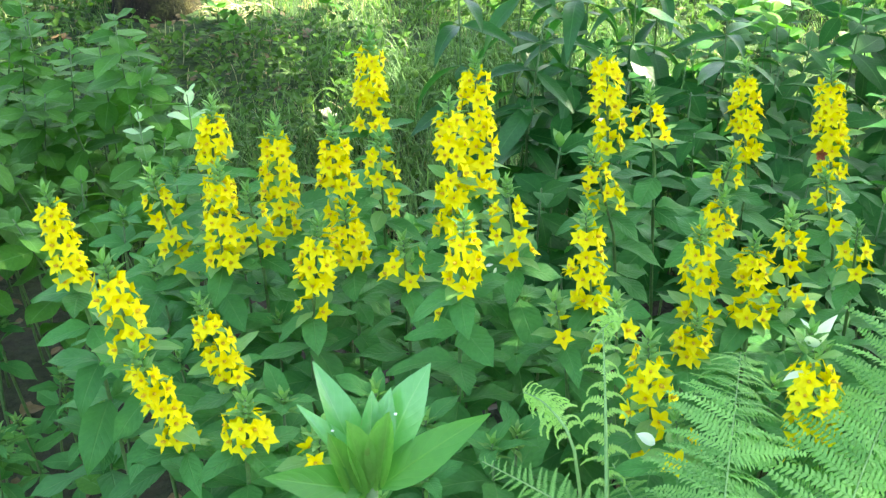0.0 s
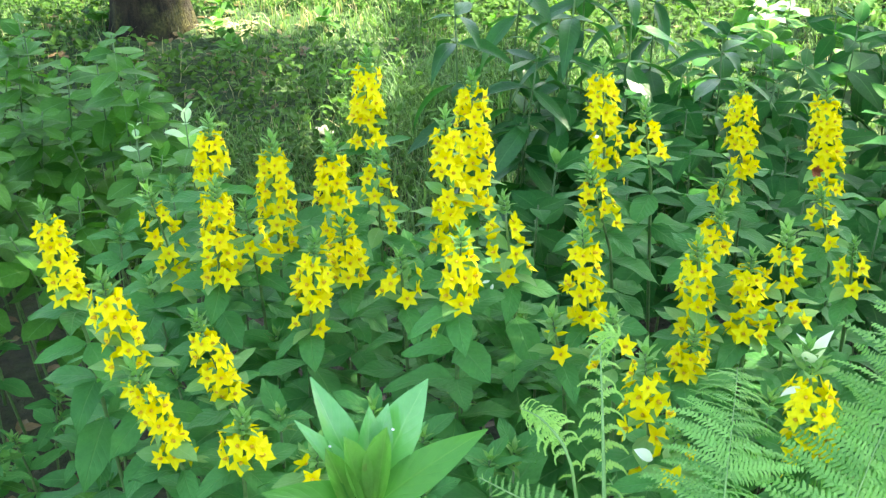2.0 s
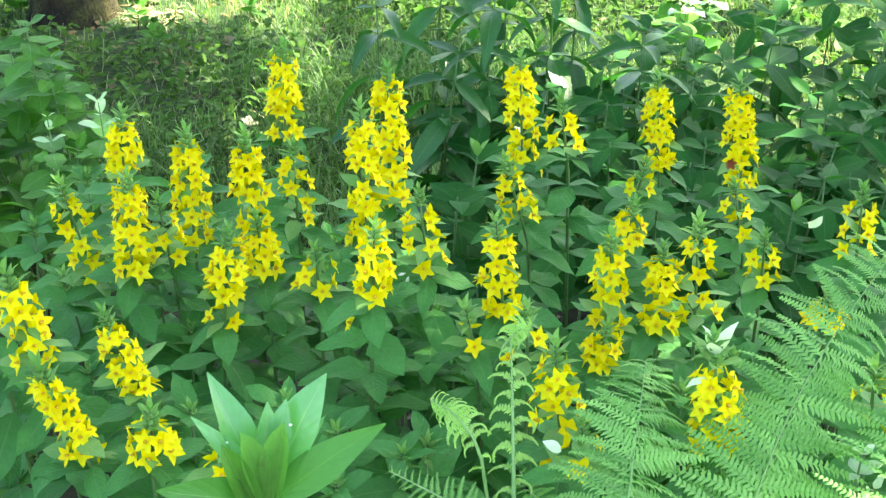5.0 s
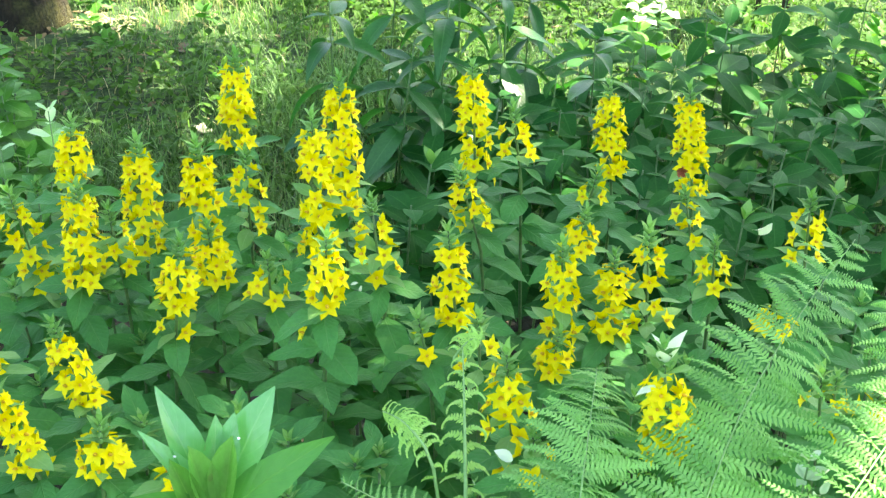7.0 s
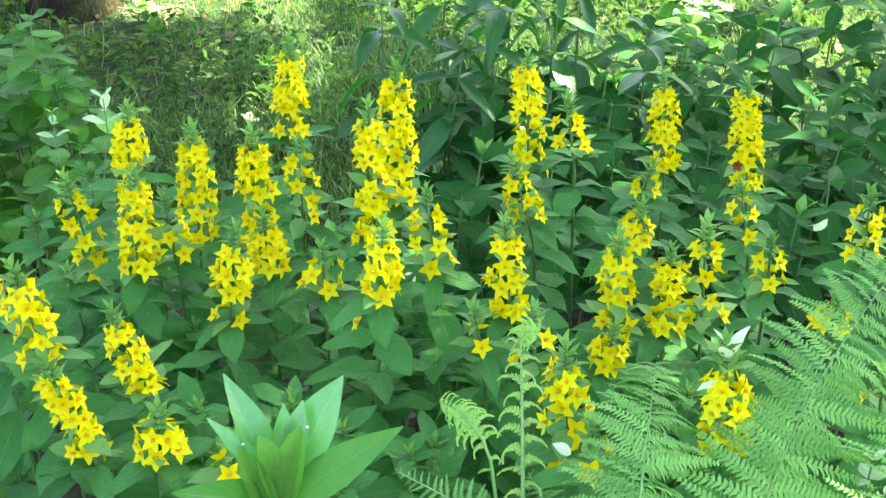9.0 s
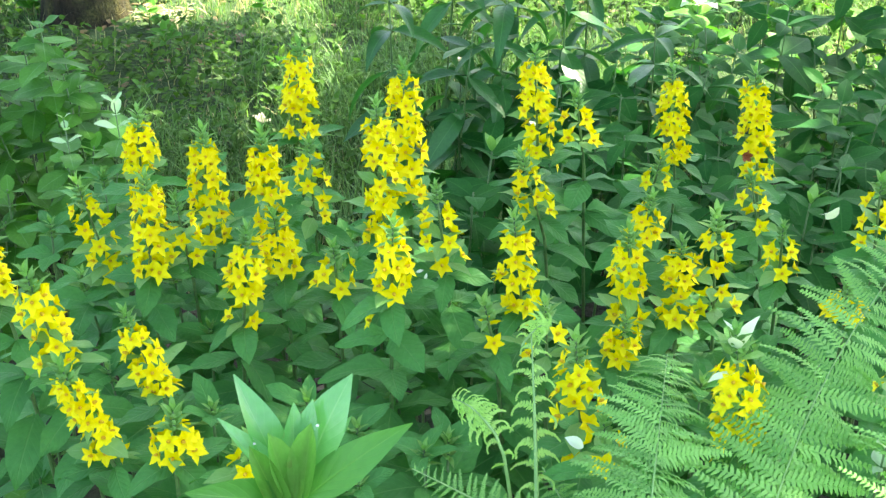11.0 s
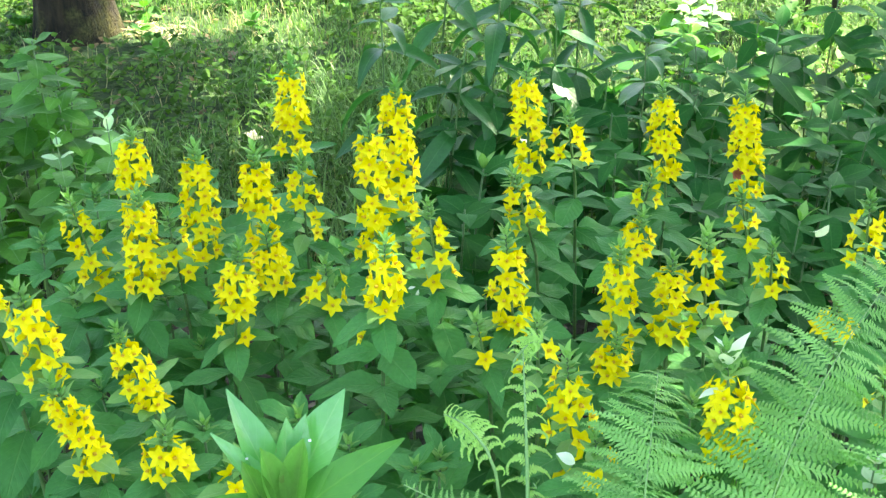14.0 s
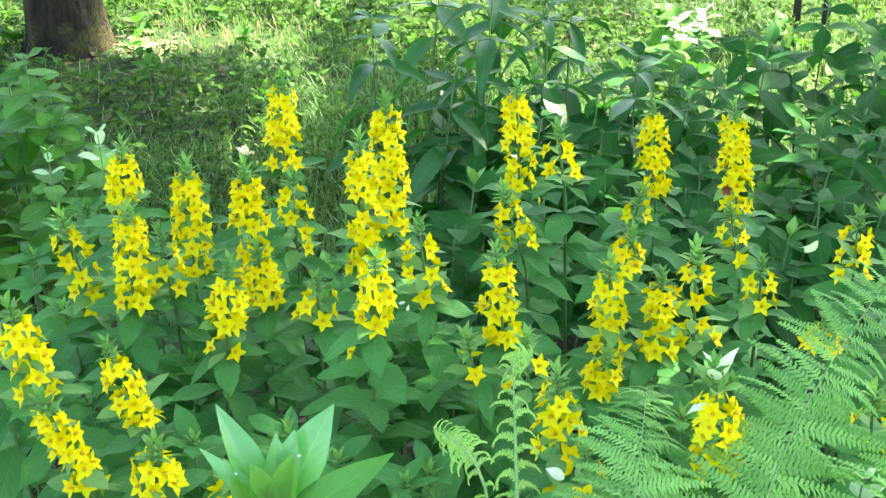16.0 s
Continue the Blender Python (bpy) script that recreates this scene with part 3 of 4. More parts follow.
def bloom(t, r, y, m):
    """One flower; those of the stems close by have a centre of their own."""
    if y > 1.28:
        part("flower", r.choice(SMALL_FLOWERS), t, m)
        return
    fl = part("flower", r.choice(PETALS), t, m)
    part("flower_centre", CENTRES[0], fl, label="orange-brown flower centre")


PLANTS = [0]


def loosestrife(x, y, z, lean, length, look_of="dense", leafy=4):
    """A flowering stem whose tip stands at (x, y, z); lean: metres sideways for each metre of height; length of the flower spike."""
    PLANTS[0] += 1
    r = random.Random(PLANTS[0] * 13)
    foot = Vector((x - lean * 0.16 - 0.35 * lean * (z - 0.16), y + r.uniform(-0.02, 0.05), 0))
    foot.z = height_at(foot.x, foot.y)
    tip = Vector((x, y, z))
    label = {"dense": "yellow loosestrife stem crowded with star-shaped flowers in the bed",
             "sparse": "loosestrife stem with a few open yellow flowers among leaves",
             "leaning": "leaning yellow loosestrife stem with star-shaped flowers",
             "loose": "loosestrife stem with a loose, ragged row of yellow flowers",
             "pale": "yellow loosestrife beside ferns, its tip leaves coloured white for sunlight"}[look_of]
    t = root("yellow_loosestrife", foot, label, "flower", "yellow loosestrife in the bed")
    knee = Vector((x - lean * length * 1.4, y, z - length * 1.4)) - foot
    top = tip - foot
    low = Vector((0, 0, -0.03))
    pts = [low.lerp(knee, q) for q in (0, 0.25, 0.5, 0.75)] + [knee.lerp(top, q) for q in (0, 0.33, 0.66, 1.0)]
    v, f, uv = tube([tuple(p) for p in pts], [0.0032, 0.003, 0.0028, 0.0026, 0.0024, 0.0021, 0.0017, 0.001], 6)
    part("stem", mesh_of("stem", v, f, STEM, uv), t)
    axis = (top - knee).normalized()
    bottom = top - axis * length
    part("tip_tuft", r.choice(TUFTS), t, face_to(top, axis, r.uniform(0, 6), r.uniform(0.85, 1.2)))
    if look_of == "pale":
        # Young tip leaves in sun: the overexposure is painted with white leaves.
        whorl(t, r, top - axis * 0.02, PALE_SUNLIT_LEAVES, 3, 0.85, 1.2, 0.3, "pale_leaf")
        whorl(t, r, top - axis * 0.045, PALE_SUNLIT_LEAVES, 1, 0.75, 0.35, 3.5, "pale_leaf")
        whorl(t, r, top - axis * 0.03, YOUNG_LEAVES, 4, 0.9, 0.8, 0.9, "young_leaf")
    full = look_of != "sparse"
    rows = max(int(round((length - 0.018) / (0.019 if look_of == "pale" else 0.0210 if full and y < 1.2 else 0.0240 if full else 0.028))), 1)
    turn = r.uniform(0, 6)
    for k in range(rows):
        q = ((k + 0.5) / rows) ** (1.2 if full else 1.0)
        p = (top - axis * (0.040 if look_of == "pale" else 0.02)).lerp(bottom, q)
        count = 6 if look_of in ("leaning", "pale") else 4 if look_of == "loose" else 7 if full else r.choice((2, 3, 4))
        if look_of == "dense" and rows > 3 and k:
            count = r.choice((4, 6, 7, 7, 8))
            p = p - axis * (0.011 if k == rows - 1 else r.uniform(-0.002, 0.003))
        reach = (0.0105 + 0.0035 * min(q * 2.5, 1.0)) * (1.15 if look_of == "pale" else 0.75 if look_of == "leaning" else 1.0 if full else 1.15)
        turn += 0.63
        for i in range(count):
            if full and r.random() < 0.06:
                continue
            a = turn + 2 * math.pi * i / count + r.uniform(-0.25, 0.25)
            o = Vector((math.cos(a), math.sin(a), 0))
            pos = p + o * reach * r.uniform(0.8, 1.5) + axis * r.uniform(-0.0024, 0.0024)
            face = o + Vector((0, 0, r.uniform(0.15, 0.8)))
            bloom(t, r, y, face_to(pos, face, r.uniform(0, 6), (0.74 + 0.12 * min(q * 2.5, 1.0)) * (0.92 if look_of in ("pale", "leaning") else 1.0) * r.uniform(0.92, 1.16)))
        if look_of == "pale" and k:
            continue
        whorl(t, r, p - axis * 0.008, BRACTS if q < 0.5 else YOUNG_LEAVES, 2 if full else 3, 0.85 + 0.4 * q, 0.25, turn + 1, "bract")
    if full and z - length > 0.70:
        for i in range(r.choice((1, 2, 3))):
            a = r.uniform(0, 6.28)
            o = Vector((math.cos(a), math.sin(a), 0))
            bloom(t, r, y, face_to(bottom - axis * r.uniform(0.012, 0.04) + o * 0.024, o + Vector((0, 0, 0.4)), a, r.uniform(0.75, 0.9)))
    node_at, k = bottom - axis * 0.012, 0
    while k < leafy and node_at.z > 0.12:
        whorl(t, r, node_at, BED_LEAVES, 3 if k % 2 else 4, 0.72 + 0.1 * min(k, 4), 0.12 - 0.08 * k, turn + k * 0.8)
        step = 0.046 + 0.006 * k
        q = (node_at.z - step + 0.03) / (knee.z + 0.03)
        node_at = low.lerp(knee, min(q, 1.0)) if q <= 1 else node_at - axis * step
        k += 1
    return t


# back row
loosestrife(-0.103, 1.626, 0.867, 0.01, 0.130)
loosestrife(-0.088, 1.539, 0.760, -0.03, 0.126, "sparse")
loosestrife(0.041, 1.424, 0.918, -0.05, 0.177)
loosestrife(0.008, 1.352, 0.897, -0.05, 0.169)
loosestrife(0.230, 1.602, 0.866, -0.08, 0.150)
loosestrife(0.205, 1.491, 0.758, -0.30, 0.092, "sparse")
loosestrife(0.291, 1.590, 0.806, -0.17, 0.081, "sparse")
loosestrife(0.458, 1.720, 0.790, -0.13, 0.145)
loosestrife(0.431, 1.614, 0.692, 0.18, 0.050, "sparse")
withered = loosestrife(0.556, 1.623, 0.823, -0.16, 0.164)
part("withered_flower", mesh_of("withered_flower", *join([(*blade(0.013, 0.008, rows=4, droop=-0.5, wave=0.2, phase=i), Matrix.Rotation(i * 1.26, 4, "Z") @ Matrix.Rotation(0.55, 4, "X"))
                                                         for i in range(5)])[:2], WITHERED), withered,
     face_to(Vector((0.548, 1.588, 0.708)) - withered.location, (0, -1, 0.3), 0.0, 1.0), "shrivelled red-brown flower")
loosestrife(0.535, 1.510, 0.713, -0.26, 0.084, "sparse")
loosestrife(-0.307, 1.487, 0.830, 0.06, 0.096)
loosestrife(-0.280, 1.354, 0.802, 0.04, 0.131)
loosestrife(-0.252, 1.392, 0.750, -0.10, 0.089, "sparse")
loosestrife(-0.223, 1.473, 0.807, 0.0, 0.156)
loosestrife(-0.142, 1.436, 0.821, -0.05, 0.125)
loosestrife(-0.122, 1.337, 0.754, -0.09, 0.081)
loosestrife(-0.401, 1.492, 0.721, -0.20, 0.161, "sparse")
# middle row
loosestrife(0.026, 1.183, 0.828, 0.02, 0.090)
loosestrife(-0.147, 1.258, 0.779, 0.09, 0.123)
loosestrife(-0.047, 1.291, 0.737, -0.06, 0.061, "sparse")
speckled = loosestrife(0.080, 1.310, 0.806, -0.12, 0.112, "sparse")
# Tiny white leaves added as painted sun flecks between the stems.
for px, pz, turn in ((0.055, 0.702, 0.3), (0.066, 0.690, 1.4), (0.044, 0.712, 2.2), (0.094, 0.672, 0.9), (0.068, 0.674, 2.9)):
    part("pale_leaf", PALE_SUNLIT_LEAVES[1], speckled, aim(Vector((px, 1.285, pz)) - speckled.location, (math.cos(turn), 0.2, math.sin(turn)), (0, -0.8, 0.6), 0.24), "small leaf scrap coloured white as a sun fleck")
loosestrife(0.166, 1.221, 0.814, -0.12, 0.119)
loosestrife(0.196, 1.135, 0.749, -0.08, 0.075, "sparse")
loosestrife(0.129, 1.153, 0.740, -0.22, 0.054, "sparse")
loosestrife(0.358, 1.355, 0.766, 0.12, 0.062)
loosestrife(0.308, 1.247, 0.779, -0.07, 0.121)
loosestrife(0.296, 1.159, 0.711, 0.10, 0.056)
loosestrife(0.372, 1.240, 0.767, -0.05, 0.104)
loosestrife(0.419, 1.273, 0.785, -0.10, 0.143, "sparse")
loosestrife(0.547, 1.386, 0.701, -0.08, 0.072, "sparse")
loosestrife(0.661, 1.375, 0.777, -0.11, 0.104, "sparse")
# front row
loosestrife(-0.436, 1.179, 0.861, -0.15, 0.121, "leaning")
loosestrife(-0.355, 1.089, 0.827, -0.19, 0.116, "loose")
loosestrife(-0.304, 0.990, 0.779, -0.29, 0.120, "leaning")
loosestrife(-0.254, 1.067, 0.791, -0.27, 0.111, "leaning")
loosestrife(-0.195, 0.967, 0.740, 0.06, 0.053)
loosestrife(0.205, 0.983, 0.806, -0.12, 0.106, "loose")
low_bloom = loosestrife(0.219, 0.885, 0.783, -0.12, 0.045, "sparse")
# A leaf tip in the sun, its glare given as white colour.
part("pale_leaf", PALE_SUNLIT_LEAVES[1], low_bloom, aim(Vector((0.200, 0.875, 0.762)) - low_bloom.location, (-0.025, 0.0, 0.016), (0.7, -0.5, 0.5), (0.7, 0.48, 1.0)), "leaf coloured white as if sunlit")
loosestrife(0.338, 0.908, 0.864, -0.19, 0.122, "pale")
loosestrife(-0.117, 0.936, 0.727, 0.11, 0.037, "sparse")
loosestrife(0.624, 1.120, 0.672, -0.10, 0.092, "sparse")
loosestrife(0.559, 1.030, 0.740, -0.15, 0.060, "sparse")
loosestrife(0.567, 1.200, 0.728, -0.10, 0.052)
loosestrife(0.668, 1.100, 0.668, -0.10, 0.045, "sparse")


def leafy_stem(x, y, tall, seed, leaves, material, name, label, category, group, nodes, count, size, step, rise=0.1, tufted=True, lean=0.06, wild=0.0):
    """A leafy stem without flowers."""
    r = random.Random(seed)
    base = Vector((x, y, height_at(x, y)))
    t = root(name, base, label, category, group)
    tip = Vector((r.uniform(-lean, lean) * tall, r.uniform(-lean, lean) * tall, tall))
    pts = stem_points(Vector((0, 0, 0)), tip, r.uniform(-0.02, 0.02))
    v, f, uv = tube([tuple(p) for p in pts], [0.0034 - 0.0003 * i for i in range(7)], 5)
    part("stem", mesh_of("stem", v, f, material, uv), t)
    if tufted:
        part("tip_tuft", r.choice(TUFTS), t, face_to(tip, (0, 0, 1), r.uniform(0, 6), r.uniform(0.9, 1.3)))
    turn, h = r.uniform(0, 6), tall - 0.008
    for k in range(nodes):
        if h < 0.06:
            break
        grow = min(0.5 + 0.27 * k, 1.0)
        whorl(t, r, along(pts, (h + 0.03) / (tall + 0.03)), leaves, count, size * grow, rise + 0.45 - 0.22 * min(k, 3), turn, wild=wild)
        turn += math.pi / count + r.uniform(-0.15, 0.15)
        h -= step * (0.5 + 0.25 * min(k, 2)) * r.uniform(0.85, 1.15)
    if leaves is TALL_LEAVES and seed % 4 == 0:
        whorl(t, r, tip, YOUNG_LEAVES, 3, 0.95, 1.15, turn, "young_leaf")
    return t


def spaced(count, inside, area, gap, seed):
    r = random.Random(seed)
    pts, tries = [], 0
    while len(pts) < count and tries < 40000:
        tries += 1
        p = (r.uniform(area[0], area[1]), r.uniform(area[2], area[3]))
        if inside(*p) and all((p[0] - q[0]) ** 2 + (p[1] - q[1]) ** 2 > gap * gap for q in pts):
            pts.append(p)
    return pts


def in_bed(x, y):
    return -0.16 - 0.24 * y < x < 0.25 + 0.42 * y


r_bed = random.Random(31)
for i, (x, y) in enumerate(spaced(94, in_bed, (-0.6, 1.1, 0.66, 1.80), 0.074, 32)):
    tall = r_bed.uniform(0.47, 0.61)
    if y > 1.42 and x > 0.02:
        leafy_stem(x, y, tall - 0.03, 500 + i, TALL_LEAVES, STEM, "broadleaf_perennial", "dark green perennial with long pointed leaves behind the flowers",
                   "plant", "perennials behind the flowers", 3, 3, 0.95, 0.085, rise=-0.1, tufted=False, wild=0.15)
        continue
    leafy_stem(x, y, tall, 500 + i, BED_LEAVES, STEM, "leafy_loosestrife", "green leafy loosestrife stem without flowers, in the bed",
               "plant", "leafy stems in the bed", 4 if y < 1.25 else 3, 4, 1.14, 0.085)

for i, (x, y, h) in enumerate(((0.02, 0.90, 0.62), (0.09, 0.85, 0.60), (-0.03, 0.84, 0.58), (0.13, 0.93, 0.61), (0.24, 0.85, 0.57), (0.06, 0.95, 0.62), (-0.155, 1.00, 0.64), (-0.175, 1.06, 0.65), (-0.20, 0.90, 0.58), (-0.10, 0.86, 0.58), (-0.005, 0.97, 0.64), (-0.025, 1.06, 0.65), (-0.045, 0.93, 0.64), (-0.165, 1.08, 0.67), (-0.095, 1.14, 0.64), (0.055, 1.04, 0.65), (0.11, 1.02, 0.64), (-0.23, 1.15, 0.66), (0.0, 0.80, 0.55))):
    leafy_stem(x, y, h, 700 + i, BED_LEAVES, STEM, "leafy_loosestrife", "green leafy loosestrife stem without flowers, in the bed",
               "plant", "leafy stems in the bed", 3, 4, 1.1, 0.085)


def in_back(x, y):
    left = 0.06 + 0.10 * (y - 1.8)
    far = 2.35 + 0.58 * min(max((x - 0.2) / 0.7, 0), 1)
    return x > left and y < far and x < 0.75 + 0.32 * y


r_back = random.Random(41)
for i, (x, y) in enumerate(spaced(92, in_back, (0.0, 2.0, 1.72, 3.2), 0.108, 42)):
    leafy_stem(x, y, r_back.uniform(0.42, 0.60) - 0.06 * max(y - 2.3, 0), 900 + i, TALL_LEAVES, STEM, "broadleaf_perennial", "dark green perennial with long pointed leaves behind the flowers",
               "plant", "perennials behind the flowers", 4, 3, 1.12, 0.095, rise=-0.22, tufted=False, lean=0.12, wild=0.22)
for i, (x, y, h) in enumerate(((0.04, 2.22, 0.76), (0.13, 2.30, 0.84), (0.22, 2.22, 0.82), (0.30, 2.34, 0.85), (0.38, 2.24, 0.78), (0.47, 2.40, 0.80), (0.16, 2.12, 0.70), (0.56, 2.30, 0.66))):
    leafy_stem(x, y, h, 1300 + i, ARCH_LEAVES, STEM, "broadleaf_perennial", "tall perennial with arching lance-shaped leaves before the lawn",
               "plant", "perennials behind the flowers", 8, 3, 1.05, 0.072, rise=-0.05, tufted=False)


def in_shrub(x, y):
    return -1.35 < x < -0.42 - 0.28 * (y - 1.8) and 1.78 < y < (2.75 if x < -0.95 else 2.52)


r_shrub = random.Random(51)
for i, (x, y) in enumerate(spaced(66, in_shrub, (-1.4, -0.4, 1.78, 2.75), 0.084, 52)):
    leafy_stem(x, y, r_shrub.uniform(0.43, 0.60), 1500 + i, SHRUB_LEAVES, STEM, "leafy_shrub", "grey-green bushy plant with oval leaves at the lawn's edge",
               "plant", "bushy plants by the lawn", 6, 3, 1.0, 0.050, rise=0.02, tufted=False, lean=0.22, wild=0.15)
for i, (x, y, h) in enumerate(((-0.605, 2.15, 0.71), (-0.665, 2.22, 0.64), (-0.565, 2.12, 0.62), (-0.61, 2.26, 0.60), (-0.74, 2.28, 0.60))):
    leafy_stem(x, y, h, 1700 + i, SHRUB_LEAVES, STEM, "leafy_shrub", "grey-green bushy plant standing taller than those round it",
               "plant", "bushy plants by the lawn", 4, 3, 1.02, 0.054, rise=0.0, tufted=False, lean=0.04, wild=0.15)


def pale_sunlit_seedling(x, y, tall, seed, count, size, label, pale):
    r = random.Random(seed)
    base = Vector((x, y, height_at(x, y)))
    t = root("pale_sunlit_seedling", base, label, "plant")
    pts = stem_points(Vector((0, 0, 0)), Vector((0.01, 0, tall)), 0.01)
    v, f, uv = tube([tuple(p) for p in pts], [0.0028 - 0.0003 * i for i in range(7)], 5)
    part("stem", mesh_of("stem", v, f, STEM, uv), t)
    for k in range(count):
        whorl(t, r, along(pts, 1 - 0.028 * k), pale if k < 3 else SHRUB_LEAVES, 2 if k < 1 or pale is PALE_LEAVES else 3, (size if k < 3 else 0.8) * (0.6 + 0.25 * min(k, 2)), 0.85 - 0.22 * k, 0.4 + k * 1.5)


pale_sunlit_seedling(-0.490, 1.752, 0.700, 66, 4, 0.5, "small pale grey-green seedling among the bushy plants", PALE_LEAVES)
pale_sunlit_seedling(-0.409, 1.752, 0.725, 61, 5, 0.85, "pale grey-green seedling standing among the bushy plants", PALE_LEAVES)
# Back of the bed: overexposed sun on green leaves, painted as white leaf colour.
pale_sunlit_seedling(0.665, 2.42, 0.695, 62, 5, 1.2, "plant at the back of the bed, leaves coloured white for sunlight", BROAD_SUNLIT)
pale_sunlit_seedling(0.735, 2.50, 0.690, 63, 5, 1.1, "plant at the back of the bed, leaves coloured white for sunlight", BROAD_SUNLIT)
# Sunlit leaf tips under the ferns, their brightness put into a whitish colour.
pale_sunlit_seedling(0.460, 0.840, 0.783, 67, 2, 0.55, "low plant below the ferns, leaves coloured whitish for sunlight", BROAD_SUNLIT)
pale_sunlit_seedling(0.468, 0.820, 0.759, 68, 2, 0.5, "low plant below the ferns, leaves coloured whitish for sunlight", BROAD_SUNLIT)
pale_stem = leafy_stem(0.735, 1.70, 0.56, 640, TALL_LEAVES, STEM, "broadleaf_perennial", "dark perennial bearing one folded pale leaf", "plant", "perennials behind the flowers", 3, 3, 0.9, 0.10, tufted=False)
part("pale_leaf", PALE_SUNLIT_LEAVES[0], pale_stem, aim(Vector((0.733, 1.655, 0.583)) - pale_stem.location, (-0.034, 0.0, -0.030), (0.75, -0.6, 0.4), (1.5, 0.95, 1.6)), "pale leaf folded over")

for i, (x, y) in enumerate(spaced(25, lambda x, y: x < -0.34 - 0.12 * y, (-0.95, -0.40, 1.0, 1.80), 0.075, 71)):
    leafy_stem(x, y, 0.10 + 0.20 * ((i * 7) % 5) / 4, 1800 + i, BED_LEAVES if i % 3 else SHRUB_LEAVES, STEM, "low_seedling", "low leafy seedling on bare soil at the bed's edge",
               "plant", "seedlings on the soil", 4, 3, 0.75, 0.05, lean=0.2, wild=0.2)


def weed(x, y, seed, size):
    r = random.Random(seed)
    t = root("broadleaf_weed", (x, y, height_at(x, y)), "broad-leaved weed growing in the shaded lawn", "weed", "weeds in the lawn")
    pts = [(0, 0, -0.01), (0, 0, 0.02), (0.005, 0, 0.05)]
    v, f, uv = tube(pts, [0.003, 0.003, 0.002], 5)
    part("stem", mesh_of("stem", v, f, STEM, uv), t)
    whorl(t, r, Vector((0.003, 0, 0.03)), SHRUB_LEAVES, 4, size, 0.35, r.uniform(0, 6), wild=0.3)
    whorl(t, r, Vector((0.005, 0, 0.05)), SHRUB_LEAVES, 3, size * 0.8, 0.7, r.uniform(0, 6), wild=0.3)


for i, (x, y) in enumerate(spaced(26, lambda x, y: x < 0.2 + 0.1 * y and math.hypot(x + 0.335, y - 3.15) > 0.2, (-1.25, 0.6, 2.75, 4.6), 0.2, 81)):
    weed(x, y, 2000 + i, 0.55 + 0.35 * ((i * 5) % 4) / 3)


for i, (x, y) in enumerate(spaced(12, lambda x, y: True, (0.95, 2.1, 3.35, 4.3), 0.22, 83)):
    weed(x, y, 2100 + i, 1.3 + 0.5 * ((i * 5) % 4) / 3)


# ---- ferns ----
def pinna_mesh(name, material, pairs, seed, curl=0.0):
    """One side branch of a fern, 1 m long along +Y, with its pinnules."""
    r = random.Random(seed)
    pieces = []
    sway, dip = r.uniform(-0.02, 0.16), r.uniform(0.08, 0.42)

    def spine(s):
        if curl:
            p, n = Vector((0, 0, 0)), 24
            for j in range(int(n * s)):
                a = 2.5 * curl * (j / n) ** 1.05 - 0.35
                p += Vector((math.sin(a), math.cos(a), -0.15)) / n
            return p
        return Vector((sway * s * s, s - 0.1 * dip * s ** 3, -dip * s * s))
    v, f, uv = tube([tuple(spine(i / 5)) for i in range(6)], [0.011 - 0.0016 * i for i in range(6)], 4)
    pieces.append((v, f, uv, Matrix.Identity(4)))
    for i in range(pairs):
        s = 0.04 + 0.95 * i / pairs
        ln = ((0.19 if curl else 0.138) * (1 - s) ** 0.6 * (0.75 + 0.25 * min(s * 6, 1)) + 0.02)
        for side in (-1, 1):
            p, q = spine(s), spine(s + 0.05)
            fwd = (q - p).normalized()
            d = Vector((side, 0, 0)) + fwd * r.uniform(0.3, 0.55) + Vector((0, 0, r.uniform(-0.3, 0.15)))
            w = 0.95 / pairs * (1.0 if curl else 0.66)
            ln2 = ln
            ln = ln2 * r.uniform(0.8, 1.1)
            bv = [(-w * 0.5, 0, 0), (w * 0.5, 0, 0), (-w * 0.42, ln * 0.5, 0.012), (w * 0.46, ln * 0.5, 0.012), (-w * 0.2, ln * 0.85, 0), (w * 0.24, ln * 0.85, 0), (0.01, ln, -0.01)]
            bf = [(0, 1, 3, 2), (2, 3, 5, 4), (4, 5, 6)]
            bu = [(0.2, 0), (0.8, 0), (0.2, 0.5), (0.8, 0.5), (0.3, 0.85), (0.7, 0.85), (0.5, 1)]
            pieces.append((bv, bf, bu, aim(p, d, roll=r.uniform(-0.35, 0.35))))
            ln = ln2
    v, f, uv = join(pieces)
    return mesh_of(name, v, f, material, uv, smooth=False)


PINNAE = [pinna_mesh("pinna", FERN, 16 + i % 3, i) for i in range(7)]
PINNAE_CURLED = [pinna_mesh("curled_pinna", FERN_YOUNG, 13, 9 + i, 0.8 + 0.22 * i) for i in range(3)]


